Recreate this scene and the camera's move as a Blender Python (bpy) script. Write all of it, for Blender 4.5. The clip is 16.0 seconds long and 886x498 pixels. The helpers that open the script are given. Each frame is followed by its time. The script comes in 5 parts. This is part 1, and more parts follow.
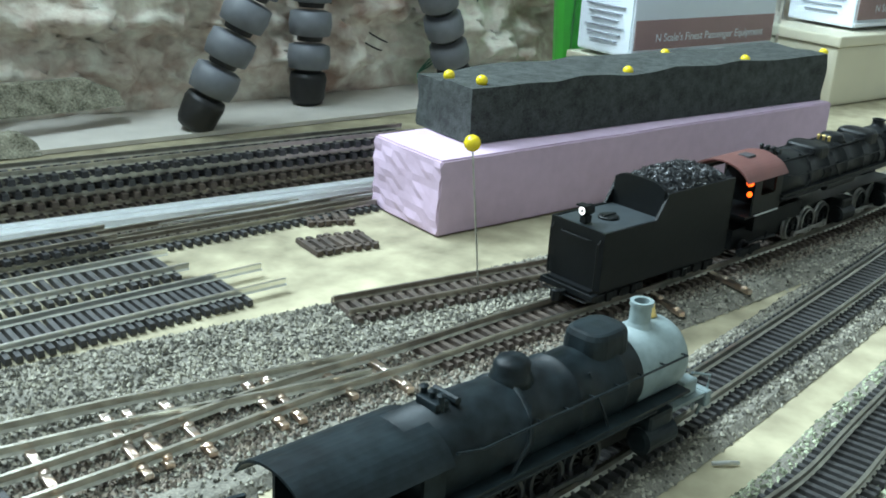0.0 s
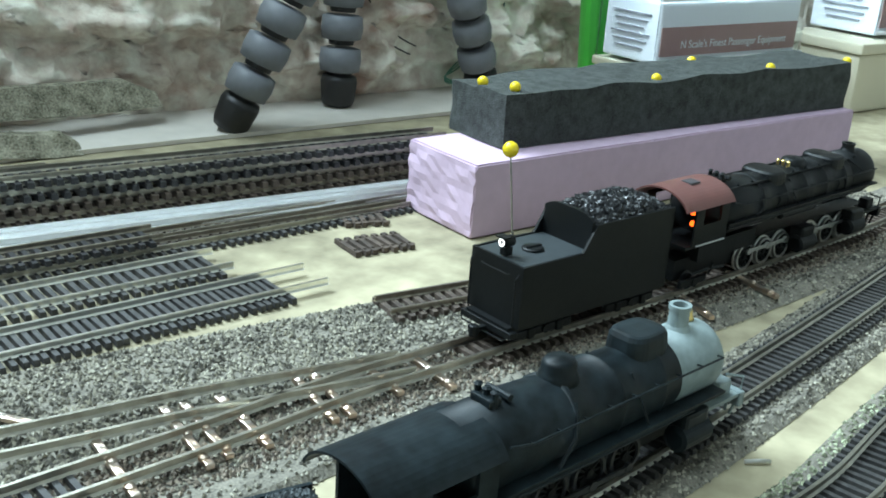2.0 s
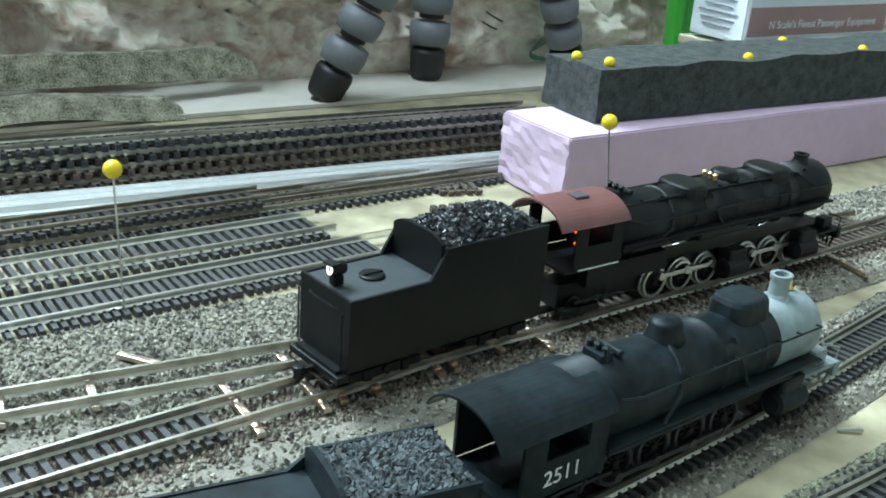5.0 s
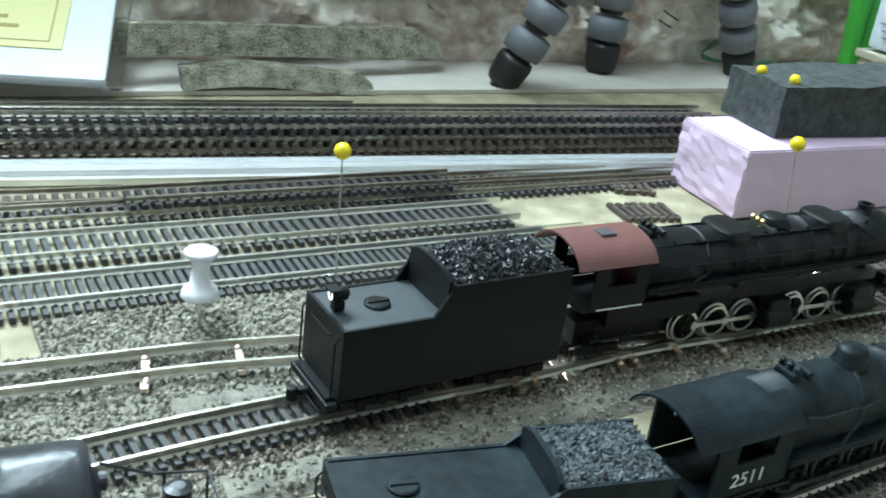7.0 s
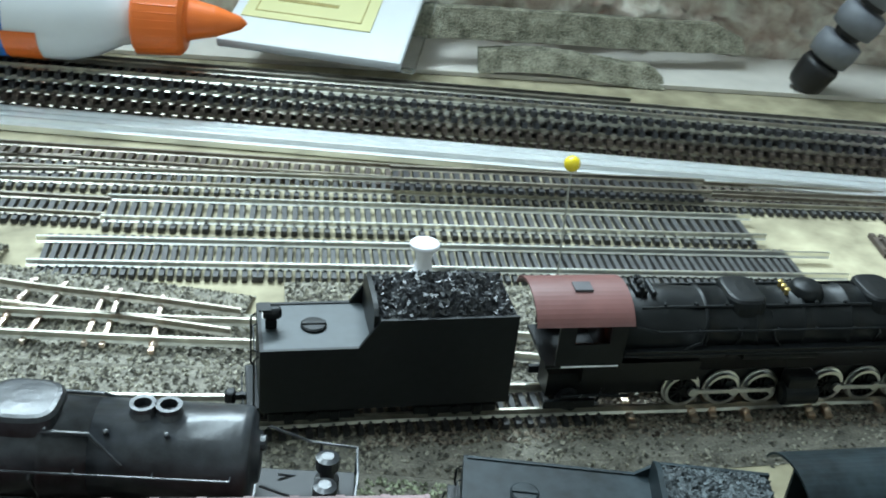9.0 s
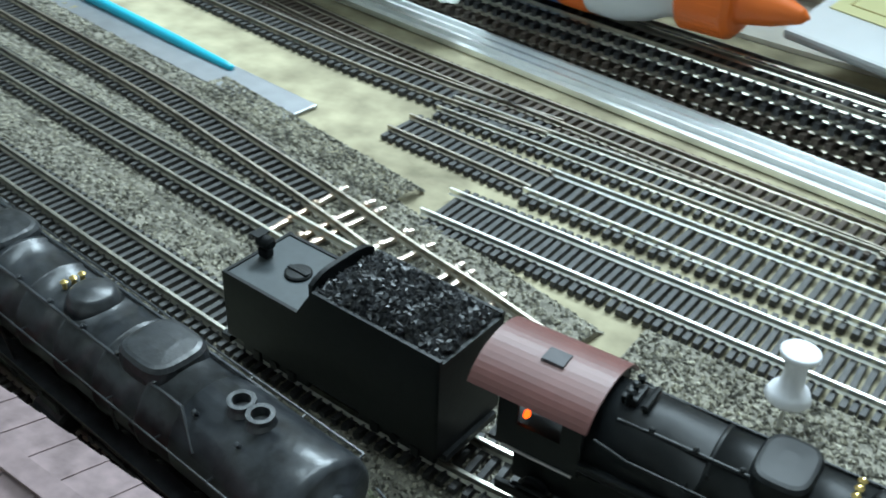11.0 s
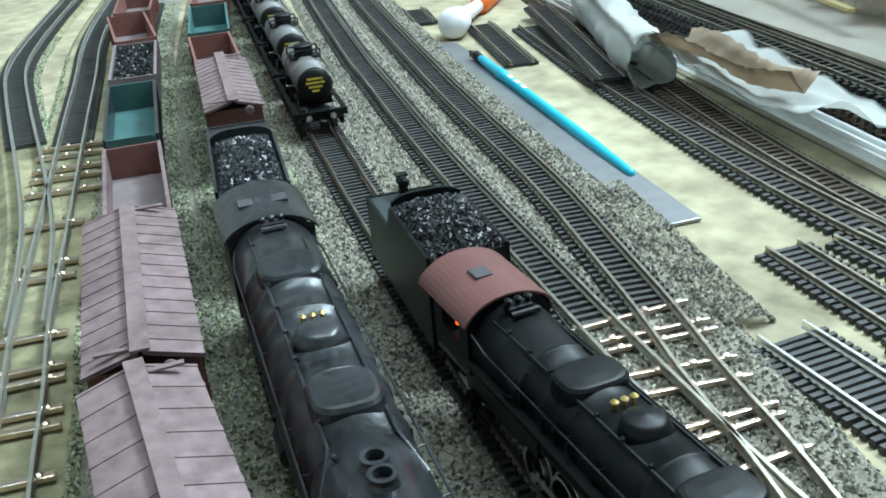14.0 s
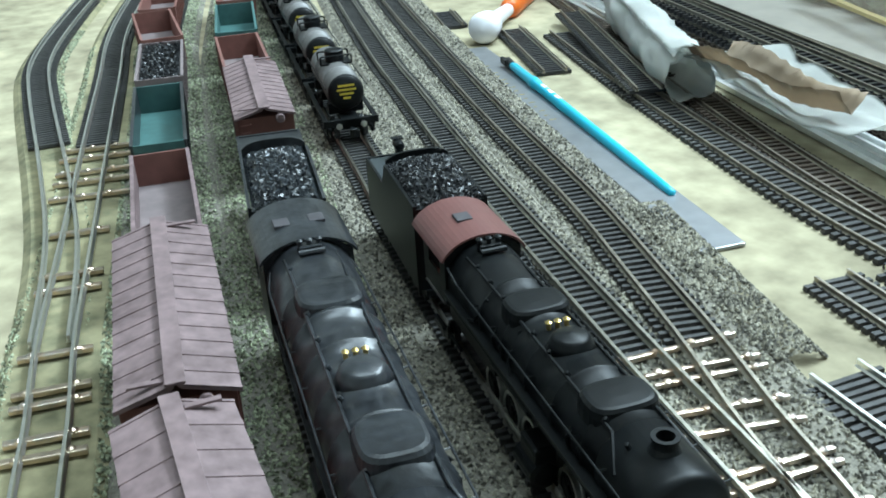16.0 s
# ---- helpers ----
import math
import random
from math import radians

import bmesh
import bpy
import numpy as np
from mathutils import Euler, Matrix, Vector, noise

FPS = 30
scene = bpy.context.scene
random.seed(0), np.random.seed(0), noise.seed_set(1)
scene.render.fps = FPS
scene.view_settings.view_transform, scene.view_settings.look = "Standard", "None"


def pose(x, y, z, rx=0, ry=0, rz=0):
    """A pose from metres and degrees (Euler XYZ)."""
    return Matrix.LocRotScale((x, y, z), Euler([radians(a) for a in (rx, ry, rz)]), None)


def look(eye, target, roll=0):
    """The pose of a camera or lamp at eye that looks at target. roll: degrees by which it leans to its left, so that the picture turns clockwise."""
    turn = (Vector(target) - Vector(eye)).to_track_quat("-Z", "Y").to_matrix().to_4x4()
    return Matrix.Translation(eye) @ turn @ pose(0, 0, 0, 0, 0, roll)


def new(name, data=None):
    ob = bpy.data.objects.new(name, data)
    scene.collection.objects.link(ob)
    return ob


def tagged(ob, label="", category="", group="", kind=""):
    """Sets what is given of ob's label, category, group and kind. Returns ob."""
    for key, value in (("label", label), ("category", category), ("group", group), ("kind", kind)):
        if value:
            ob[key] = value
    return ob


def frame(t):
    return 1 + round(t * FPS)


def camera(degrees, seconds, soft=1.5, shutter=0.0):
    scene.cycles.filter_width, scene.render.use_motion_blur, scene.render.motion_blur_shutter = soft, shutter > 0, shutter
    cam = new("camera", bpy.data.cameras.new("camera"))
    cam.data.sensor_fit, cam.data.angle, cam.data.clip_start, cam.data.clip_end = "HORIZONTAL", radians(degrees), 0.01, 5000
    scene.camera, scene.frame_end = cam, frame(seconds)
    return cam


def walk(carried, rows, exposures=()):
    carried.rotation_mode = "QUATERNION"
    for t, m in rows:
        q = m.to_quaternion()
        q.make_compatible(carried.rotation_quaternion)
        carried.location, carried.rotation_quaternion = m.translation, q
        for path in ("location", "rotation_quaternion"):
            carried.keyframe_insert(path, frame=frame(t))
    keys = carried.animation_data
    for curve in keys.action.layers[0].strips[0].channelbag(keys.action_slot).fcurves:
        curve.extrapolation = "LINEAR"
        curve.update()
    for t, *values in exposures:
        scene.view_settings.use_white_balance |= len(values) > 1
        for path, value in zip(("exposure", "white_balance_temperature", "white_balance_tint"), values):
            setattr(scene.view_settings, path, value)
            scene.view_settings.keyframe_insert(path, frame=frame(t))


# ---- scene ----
# ---- camera ----
cam = camera(46.00, 16.0, soft=1.8, shutter=0.4)
PATH = [
    (0, pose(-0.0608, -0.1546, 0.1190, 69.66, -3.28, -55.97)),
    (0.5, pose(-0.0668, -0.1563, 0.1230, 69.72, -3.44, -55.81)),
    (1, pose(-0.0684, -0.1564, 0.1231, 69.81, -3.66, -55.83)),
    (1.5, pose(-0.0709, -0.1554, 0.1234, 69.70, -3.61, -55.52)),
    (2, pose(-0.0728, -0.1529, 0.1230, 69.53, -3.69, -55.19)),
    (2.5, pose(-0.0759, -0.1530, 0.1236, 69.57, -3.77, -54.95)),
    (3, pose(-0.0805, -0.1510, 0.1229, 69.40, -3.86, -54.44)),
    (3.5, pose(-0.0832, -0.1497, 0.1219, 69.06, -3.94, -53.74)),
    (3.7, pose(-0.0848, -0.1500, 0.1210, 68.86, -3.78, -52.89)),
    (5.8, pose(-0.0941, -0.1513, 0.1276, 67.95, -5.17, -50.07)),
    (6, pose(-0.0984, -0.1521, 0.1355, 68.37, -6.22, -48.88)),
    (6.5, pose(-0.1089, -0.1484, 0.1358, 66.70, -6.12, -45.85)),
    (7, pose(-0.1167, -0.1462, 0.1353, 65.54, -7.12, -43.21)),
    (7.5, pose(-0.1230, -0.1486, 0.1380, 64.55, -7.46, -39.23)),
    (8, pose(-0.1286, -0.1688, 0.1518, 63.39, -7.80, -34.27)),
    (8.5, pose(-0.1164, -0.1700, 0.1607, 62.00, -6.20, -30.33)),
    (9, pose(-0.0956, -0.1738, 0.1630, 60.41, -5.35, -22.76)),
    (9.5, pose(-0.0914, -0.1712, 0.1581, 58.15, -4.43, -18.15)),
    (10, pose(-0.0756, -0.1383, 0.1560, 56.42, -4.83, -3.30)),
    (10.2, pose(-0.0618, -0.1377, 0.1578, 55.50, -5.15, 2.22)),
    (12.3, pose(0.0410, -0.0902, 0.1404, 63.02, 6.53, 47.28)),
    (12.5, pose(0.0400, -0.0873, 0.1375, 63.84, 6.69, 50.24)),
    (13, pose(0.0426, -0.0814, 0.1373, 64.37, 6.60, 49.92)),
    (13.5, pose(0.0387, -0.0835, 0.1351, 64.38, 5.51, 50.37)),
    (14, pose(0.0354, -0.0851, 0.1363, 64.39, 4.36, 51.08)),
    (14.5, pose(0.0340, -0.0865, 0.1356, 64.29, 4.02, 51.40)),
    (15, pose(0.0322, -0.0867, 0.1365, 64.24, 3.69, 51.63)),
    (15.5, pose(0.0299, -0.0865, 0.1372, 64.40, 3.51, 51.89)),
    (16, pose(0.0217, -0.0837, 0.1399, 64.07, 3.33, 52.17)),
]
walk(cam, PATH, [(0, -0.02), (3.5, 0.02), (7.0, 0.12), (8.5, 0.04), (9.2, -0.15), (9.6, -0.40), (10.2, -0.50), (12.3, -0.17), (16.0, -0.17)])

# ---- light: a cool tube lamp on the room's ceiling, and faint room light ----
world = bpy.data.worlds.new("room_air")
scene.world = world
world.use_nodes = True
world.node_tree.nodes["Background"].inputs[0].default_value = (0.72, 0.93, 1.0, 1)
world.node_tree.nodes["Background"].inputs[1].default_value = 0.05


def area_lamp(name, place, aim, w, h, power, color):
    d = bpy.data.lights.new(name, "AREA")
    d.shape, d.size, d.size_y, d.energy, d.color = "RECTANGLE", w, h, power, color
    ob = new(name, d)
    ob.matrix_world = look(place, aim)
    return ob


area_lamp("ceiling_tube_light", (-0.25, 0.30, 1.50), (-0.05, 0.08, 0), 1.2, 0.25, 22.5, (0.69, 0.89, 1.0))
area_lamp("back_tube_light", (0.00, 1.00, 1.20), (0.0, 0.12, 0), 1.2, 0.25, 56.0, (0.69, 0.89, 1.0))

# ---- materials ----


def mat(name, color, rough=0.6, metal=0.0, scale=300.0, var=0.25, bump=0.15, color2=None, island=0.0, rand=0.0, emit=0.0, alpha=1.0, dist=0.0004, spec=0.5):
    """A surface with two scales of colour change and fine relief. scale: noise per metre."""
    m = bpy.data.materials.new(name)
    m.use_nodes = True
    nt, b = m.node_tree, m.node_tree.nodes["Principled BSDF"]
    b.inputs["Roughness"].default_value, b.inputs["Metallic"].default_value = rough, metal
    b.inputs["Specular IOR Level"].default_value = spec
    co = nt.nodes.new("ShaderNodeTexCoord")
    n1, n2 = nt.nodes.new("ShaderNodeTexNoise"), nt.nodes.new("ShaderNodeTexNoise")
    n1.inputs["Scale"].default_value, n1.inputs["Detail"].default_value = scale, 4
    n2.inputs["Scale"].default_value, n2.inputs["Detail"].default_value = scale / 7, 3
    for n in (n1, n2):
        nt.links.new(co.outputs["Object"], n.inputs["Vector"])
    add = nt.nodes.new("ShaderNodeMath")
    add.operation = "ADD"
    nt.links.new(n1.outputs[0], add.inputs[0])
    nt.links.new(n2.outputs[0], add.inputs[1])
    last = add.outputs[0]
    for amount, node, out in ((island, "ShaderNodeNewGeometry", "Random Per Island"), (rand, "ShaderNodeObjectInfo", "Random")):
        if amount:
            g, ma = nt.nodes.new(node), nt.nodes.new("ShaderNodeMath")
            ma.operation, ma.inputs[1].default_value = "MULTIPLY_ADD", amount
            nt.links.new(g.outputs[out], ma.inputs[0])
            nt.links.new(last, ma.inputs[2])
            sub = nt.nodes.new("ShaderNodeMath")
            sub.operation, sub.inputs[1].default_value = "SUBTRACT", amount / 2
            nt.links.new(ma.outputs[0], sub.inputs[0])
            last = sub.outputs[0]
    ramp = nt.nodes.new("ShaderNodeValToRGB")
    c = np.array(color)
    c2 = np.array(color2) if color2 else c
    e = ramp.color_ramp.elements
    mp = nt.nodes.new("ShaderNodeMapRange")
    mp.inputs["From Min"].default_value, mp.inputs["From Max"].default_value = 0.6, 1.4
    nt.links.new(last, mp.inputs["Value"])
    nt.links.new(mp.outputs[0], ramp.inputs[0])
    e[0].position, e[1].position = 0.1, 0.9
    e[0].color = (*(np.clip(c * (1 - var), 0, 1)), 1)
    e[1].color = (*(np.clip(c2 * (1 + var), 0, 1)), 1)
    nt.links.new(ramp.outputs[0], b.inputs["Base Color"])
    if bump:
        bu = nt.nodes.new("ShaderNodeBump")
        bu.inputs["Strength"].default_value, bu.inputs["Distance"].default_value = bump, dist
        nt.links.new(n1.outputs[0], bu.inputs["Height"])
        nt.links.new(bu.outputs[0], b.inputs["Normal"])
    if emit:
        b.inputs["Emission Color"].default_value, b.inputs["Emission Strength"].default_value = (*color, 1), emit
    if alpha < 1:
        b.inputs["Alpha"].default_value = alpha
    return m


PLY = mat("plywood", (0.25, 0.215, 0.135), 0.85, scale=75, var=0.30, color2=(0.40, 0.355, 0.235), bump=0.4)
TANBED = mat("greenish_tan_bed", (0.17, 0.165, 0.09), 0.9, scale=180, var=0.35, color2=(0.27, 0.24, 0.14), bump=0.4)
BED = mat("ballast_bed", (0.20, 0.185, 0.15), 0.95, scale=1500, var=0.5, bump=0.8)
BROWNSTONE = mat("rust_stained_ballast_stone", (0.085, 0.062, 0.046), 0.85, scale=800, var=0.35, color2=(0.24, 0.20, 0.155), island=0.9, bump=0.2)
STONE = mat("ballast_stone", (0.12, 0.111, 0.09), 0.85, scale=800, var=0.35, color2=(0.315, 0.295, 0.235), island=0.9, bump=0.2)
MOSSY = mat("greenish_ballast_stone", (0.15, 0.16, 0.10), 0.85, scale=800, var=0.35, color2=(0.34, 0.37, 0.25), island=0.9, bump=0.2)
TIE = mat("dark_plastic_tie", (0.040, 0.039, 0.038), 0.6, scale=900, var=0.35, rand=0.4, bump=0.3)
TIEB = mat("brown_weathered_tie", (0.075, 0.055, 0.042), 0.75, scale=900, var=0.35, rand=0.5, bump=0.3)
BLACKTIE = mat("black_plastic_tie", (0.022, 0.022, 0.024), 0.42, scale=700, var=0.3, rand=0.3, bump=0.1)
RAIL = mat("nickel_silver_rail", (0.46, 0.44, 0.38), 0.33, 1.0, scale=250, var=0.3, bump=0.1)
BARMETAL = mat("bright_bare_metal_rail", (0.93, 0.95, 0.95), 0.42, 1.0, scale=250, var=0.06, bump=0.05)
RAILBRIGHT = mat("bright_nickel_rail", (0.80, 0.80, 0.75), 0.28, 1.0, scale=250, var=0.12, bump=0.1)
RAILBROWN = mat("weathered_brown_rail", (0.36, 0.325, 0.27), 0.36, 0.95, scale=300, var=0.35, bump=0.2)
SOLDER = mat("soldered_tin_strip", (0.72, 0.71, 0.68), 0.30, 1.0, scale=500, var=0.3, color2=(0.62, 0.45, 0.33), bump=0.8)
COPPER = mat("copper_clad_strip", (0.58, 0.47, 0.37), 0.35, 1.0, scale=400, var=0.25, bump=0.3)
LOCO = mat("matt_black_paint", (0.0055, 0.0066, 0.0072), 0.42, scale=500, var=0.3, bump=0.08, spec=0.22)
LOCOW = mat("weathered_black_paint", (0.0055, 0.0088, 0.0105), 0.45, scale=350, var=0.4, color2=(0.012, 0.0185, 0.0215), bump=0.15, spec=0.18)
LOCOG = mat("dusty_grey_black_paint", (0.0100, 0.0120, 0.0140), 0.30, scale=420, var=0.5, color2=(0.027, 0.0295, 0.033), bump=0.3, spec=0.48)
SMOKEBOX = mat("graphite_grey_paint", (0.20, 0.25, 0.25), 0.5, scale=400, var=0.25, bump=0.1)
DECK = mat("dark_grey_tender_deck", (0.030, 0.038, 0.042), 0.5, scale=400, var=0.2, bump=0.1)
MAROON = mat("maroon_roof_paint", (0.145, 0.058, 0.052), 0.42, scale=250, var=0.12, bump=0.06)
VENT = mat("grey_vent_paint", (0.055, 0.05, 0.055), 0.6, bump=0.1)
COAL = mat("crushed_coal", (0.016, 0.017, 0.019), 0.38, scale=900, var=0.5, island=0.7, bump=0.3)
COALGREY = mat("dusty_grey_coal", (0.060, 0.070, 0.074), 0.75, scale=900, var=0.5, island=0.8, bump=0.3)
COALSHINY = mat("glossy_coal", (0.03, 0.034, 0.038), 0.2, scale=900, var=0.5, island=0.8, bump=0.3)
STEEL = mat("bare_steel", (0.62, 0.62, 0.60), 0.28, 1.0, scale=500, var=0.2, bump=0.1)
BRASS = mat("brass", (0.70, 0.52, 0.20), 0.3, 1.0, scale=400, var=0.2, bump=0.1)
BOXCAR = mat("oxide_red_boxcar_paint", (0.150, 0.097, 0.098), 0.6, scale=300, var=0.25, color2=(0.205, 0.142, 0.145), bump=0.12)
# boxcar sides: the roof's red made darker, shade put into the colour
BOXDARK = mat("shaded_red_brown_paint", (0.12, 0.045, 0.035), 0.65, scale=260, var=0.2, bump=0.12)
GONRED = mat("red_brown_gondola_paint", (0.20, 0.085, 0.07), 0.6, scale=260, var=0.2, bump=0.12)
GONGREEN = mat("teal_green_gondola_paint", (0.05, 0.13, 0.125), 0.55, scale=260, var=0.2, bump=0.1)
GONFLOOR = mat("dusty_gondola_floor", (0.19, 0.15, 0.15), 0.7, scale=220, var=0.2, bump=0.1)
TANK = mat("grey_weathered_tank_paint", (0.17, 0.165, 0.16), 0.42, scale=260, var=0.4, bump=0.1)
YELLOW = mat("yellow_lettering", (0.65, 0.50, 0.06), 0.5, bump=0)
WHITE = mat("white_lettering", (0.72, 0.72, 0.68), 0.6, bump=0)
GLOW = mat("orange_firebox_glow", (1.0, 0.10, 0.008), 0.5, emit=4.0, bump=0)
LAMPLENS = mat("lit_lamp_lens", (0.95, 1.0, 1.0), 0.3, emit=2.2, bump=0)
PINK = mat("pink_foam_board", (0.57, 0.42, 0.54), 0.85, scale=200, var=0.07, bump=0.25)
SPONGE = mat("dark_grey_foam_rubber", (0.046, 0.053, 0.049), 0.95, scale=1900, var=0.7, bump=0.9, dist=0.0008)
PINYELLOW = mat("yellow_pin_plastic", (0.80, 0.60, 0.02), 0.25, scale=60, var=0.04, bump=0)
PINWHITE = mat("white_push_pin_plastic", (0.84, 0.84, 0.88), 0.3, scale=60, var=0.03, bump=0)
ROCK = mat("painted_plaster_rock", (0.68, 0.46, 0.36), 0.9, scale=110, var=0.30, color2=(0.86, 0.77, 0.67), bump=0.9, dist=0.003)
LEDGE = mat("bare_plaster", (0.62, 0.58, 0.52), 0.9, scale=80, var=0.1, bump=0.3)
CORK = mat("gritty_cork_strip", (0.15, 0.14, 0.085), 0.95, scale=1100, var=0.6, color2=(0.28, 0.265, 0.20), bump=1.0, dist=0.0012)
LEGGREY = mat("grey_rubber_ring", (0.17, 0.18, 0.20), 0.5, scale=400, var=0.1, bump=0.08)
LEGBLACK = mat("black_rubber", (0.012, 0.012, 0.013), 0.45, scale=400, var=0.2, bump=0.08)
WIREG = mat("green_wire", (0.10, 0.26, 0.18), 0.4, bump=0)
WIREB = mat("black_wire", (0.01, 0.01, 0.01), 0.5, bump=0)
CARD = mat("white_card", (0.74, 0.76, 0.78), 0.6, scale=60, var=0.05, bump=0.02)
CARDMAROON = mat("faded_maroon_card", (0.34, 0.20, 0.19), 0.5, scale=60, var=0.08, bump=0.02)
CREAM = mat("cream_plastic", (0.62, 0.58, 0.44), 0.5, scale=60, var=0.05, bump=0.02)
GREENPACK = mat("bright_green_packet", (0.06, 0.42, 0.05), 0.4, scale=60, var=0.1, bump=0.05)
TEAL = mat("turquoise_plastic", (0.015, 0.42, 0.58), 0.35, scale=80, var=0.06, bump=0.03)
METALSTRIP = mat("grey_steel_strip", (0.36, 0.37, 0.39), 0.42, 0.9, scale=120, var=0.15, bump=0.05)
PAPER = mat("white_paper", (0.76, 0.77, 0.74), 0.8, scale=120, var=0.06, bump=0.2)
DIRTYPAPER = mat("stained_paper", (0.45, 0.36, 0.27), 0.85, scale=70, var=0.3, bump=0.3)
ORANGE = mat("orange_plastic_cap", (0.80, 0.16, 0.02), 0.4, scale=80, var=0.06, bump=0.03)
BLUE = mat("blue_label_print", (0.03, 0.16, 0.50), 0.4, scale=80, var=0.05, bump=0)
PALEYELLOW = mat("pale_yellow_card", (0.74, 0.70, 0.36), 0.6, scale=80, var=0.05, bump=0)
LINE = mat("brown_card_print", (0.42, 0.34, 0.12), 0.6, bump=0)
LIGHTWOOD = mat("light_strip_wood", (0.72, 0.58, 0.30), 0.6, scale=120, var=0.1, bump=0.05)
GREYPRINT = mat("grey_print", (0.25, 0.26, 0.28), 0.6, bump=0)
ROOMWALL = mat("room_wall_paint", (0.78, 0.78, 0.76), 0.9, scale=20, var=0.05, bump=0.05)


def clear_plastic(name, tint):
    m = bpy.data.materials.new(name)
    m.use_nodes = True
    b = m.node_tree.nodes["Principled BSDF"]
    b.inputs["Base Color"].default_value, b.inputs["Roughness"].default_value = (*tint, 1), 0.08
    b.inputs["Transmission Weight"].default_value, b.inputs["IOR"].default_value = 1.0, 1.12
    return m


CLEAR = clear_plastic("clear_plastic", (0.93, 0.96, 0.98))


# ---- mesh helpers ----
def bm_new():
    return bmesh.new()


def part(name, bm, material, parent=None, label="", smooth=False):
    me = bpy.data.meshes.new(name)
    bm.to_mesh(me)
    bm.free()
    me.materials.append(material)
    if smooth:
        me.polygons.foreach_set("use_smooth", [True] * len(me.polygons))
    ob = new(name, me)
    if parent:
        ob.parent = parent
    if label:
        ob["label"] = label
    return ob


def thing(name, label, category, m=None, group="", kind=""):
    ob = new(name)
    ob.empty_display_size = 0.01
    if m:
        ob.matrix_world = m
    return tagged(ob, label, category, group, kind)


def box(bm, x0, x1, y0, y1, z0, z1, bev=0.0, m=None):
    vs = [bm.verts.new((x, y, z)) for x in (x0, x1) for y in (y0, y1) for z in (z0, z1)]
    fs = [bm.faces.new([vs[i] for i in q]) for q in ((0, 1, 3, 2), (4, 6, 7, 5), (0, 4, 5, 1), (2, 3, 7, 6), (0, 2, 6, 4), (1, 5, 7, 3))]
    if bev:
        es = list({e for f in fs for e in f.edges})
        r = bmesh.ops.bevel(bm, geom=es, offset=bev, segments=2, affect="EDGES", profile=0.6)
        vs = list({v for f in r["faces"] for v in f.verts} | {v for v in vs if v.is_valid})
    if m is not None:
        for v in vs:
            v.co = m @ v.co
    return vs


def lathe(bm, prof, axis="z", n=24, m=None, arc=(0, 360), squash=1.0):
    """Turn (along, radius) pairs about an axis."""
    rings, full = [], arc[1] - arc[0] >= 360
    for a, r in prof:
        ring = []
        for i in range(n + (0 if full else 1)):
            w = radians(arc[0] + (arc[1] - arc[0]) * i / n)
            c, s = r * math.cos(w), r * math.sin(w) * squash
            p = Vector((c, s, a)) if axis == "z" else Vector((a, c, s)) if axis == "x" else Vector((c, a, s))
            ring.append(bm.verts.new(m @ p if m is not None else p))
        rings.append(ring)
    k = len(rings[0])
    for a, b in zip(rings, rings[1:]):
        for i in range(k if full else k - 1):
            bm.faces.new((a[i], a[(i + 1) % k], b[(i + 1) % k], b[i]))
    if full:
        for ring, r in ((rings[0][::-1], prof[0][1]), (rings[-1], prof[-1][1])):
            if r > 1e-6:
                bm.faces.new(ring)
    return [v for r in rings for v in r]


def tube(bm, pts, r, n=8):
    pts = [Vector(p) for p in pts]
    rings = []
    for i, p in enumerate(pts):
        d = (pts[min(i + 1, len(pts) - 1)] - pts[max(i - 1, 0)]).normalized()
        a = d.orthogonal().normalized() if abs(d.z) < 0.9 else Vector((1, 0, 0))
        if abs(d.z) < 0.9:
            a = Vector((-d.y, d.x, 0)).normalized()
        b = d.cross(a)
        rings.append([bm.verts.new(p + r * (math.cos(2 * math.pi * k / n) * a + math.sin(2 * math.pi * k / n) * b)) for k in range(n)])
    for a, b in zip(rings, rings[1:]):
        for i in range(n):
            bm.faces.new((a[i], a[(i + 1) % n], b[(i + 1) % n], b[i]))
    bm.faces.new(rings[0][::-1])
    bm.faces.new(rings[-1])


def prism(bm, outline, y0, y1, axis="y"):
    """Extrude an outline of (x, z) pairs from y0 to y1, or of (y, z) pairs along x."""
    def at(p, d):
        return (p[0], d, p[1]) if axis == "y" else (d, p[0], p[1]) if axis == "x" else (p[0], p[1], d)
    a, b = [bm.verts.new(at(p, y0)) for p in outline], [bm.verts.new(at(p, y1)) for p in outline]
    n = len(outline)
    for i in range(n):
        bm.faces.new((a[i], a[(i + 1) % n], b[(i + 1) % n], b[i]))
    bm.faces.new(a[::-1])
    bm.faces.new(b)
    bmesh.ops.recalc_face_normals(bm, faces=bm.faces)


def shell(bm, outline, thick, x0, x1):
    """A bent sheet along x: outline of (y, z) pairs, given a thickness downwards."""
    o = [Vector(p) for p in outline]
    inner = []
    for i, p in enumerate(o):
        d = (o[min(i + 1, len(o) - 1)] - o[max(i - 1, 0)]).normalized()
        inner.append(p + thick * Vector((d.y, -d.x)))
    prism(bm, [tuple(p) for p in o] + [tuple(p) for p in inner[::-1]], x0, x1, "x")


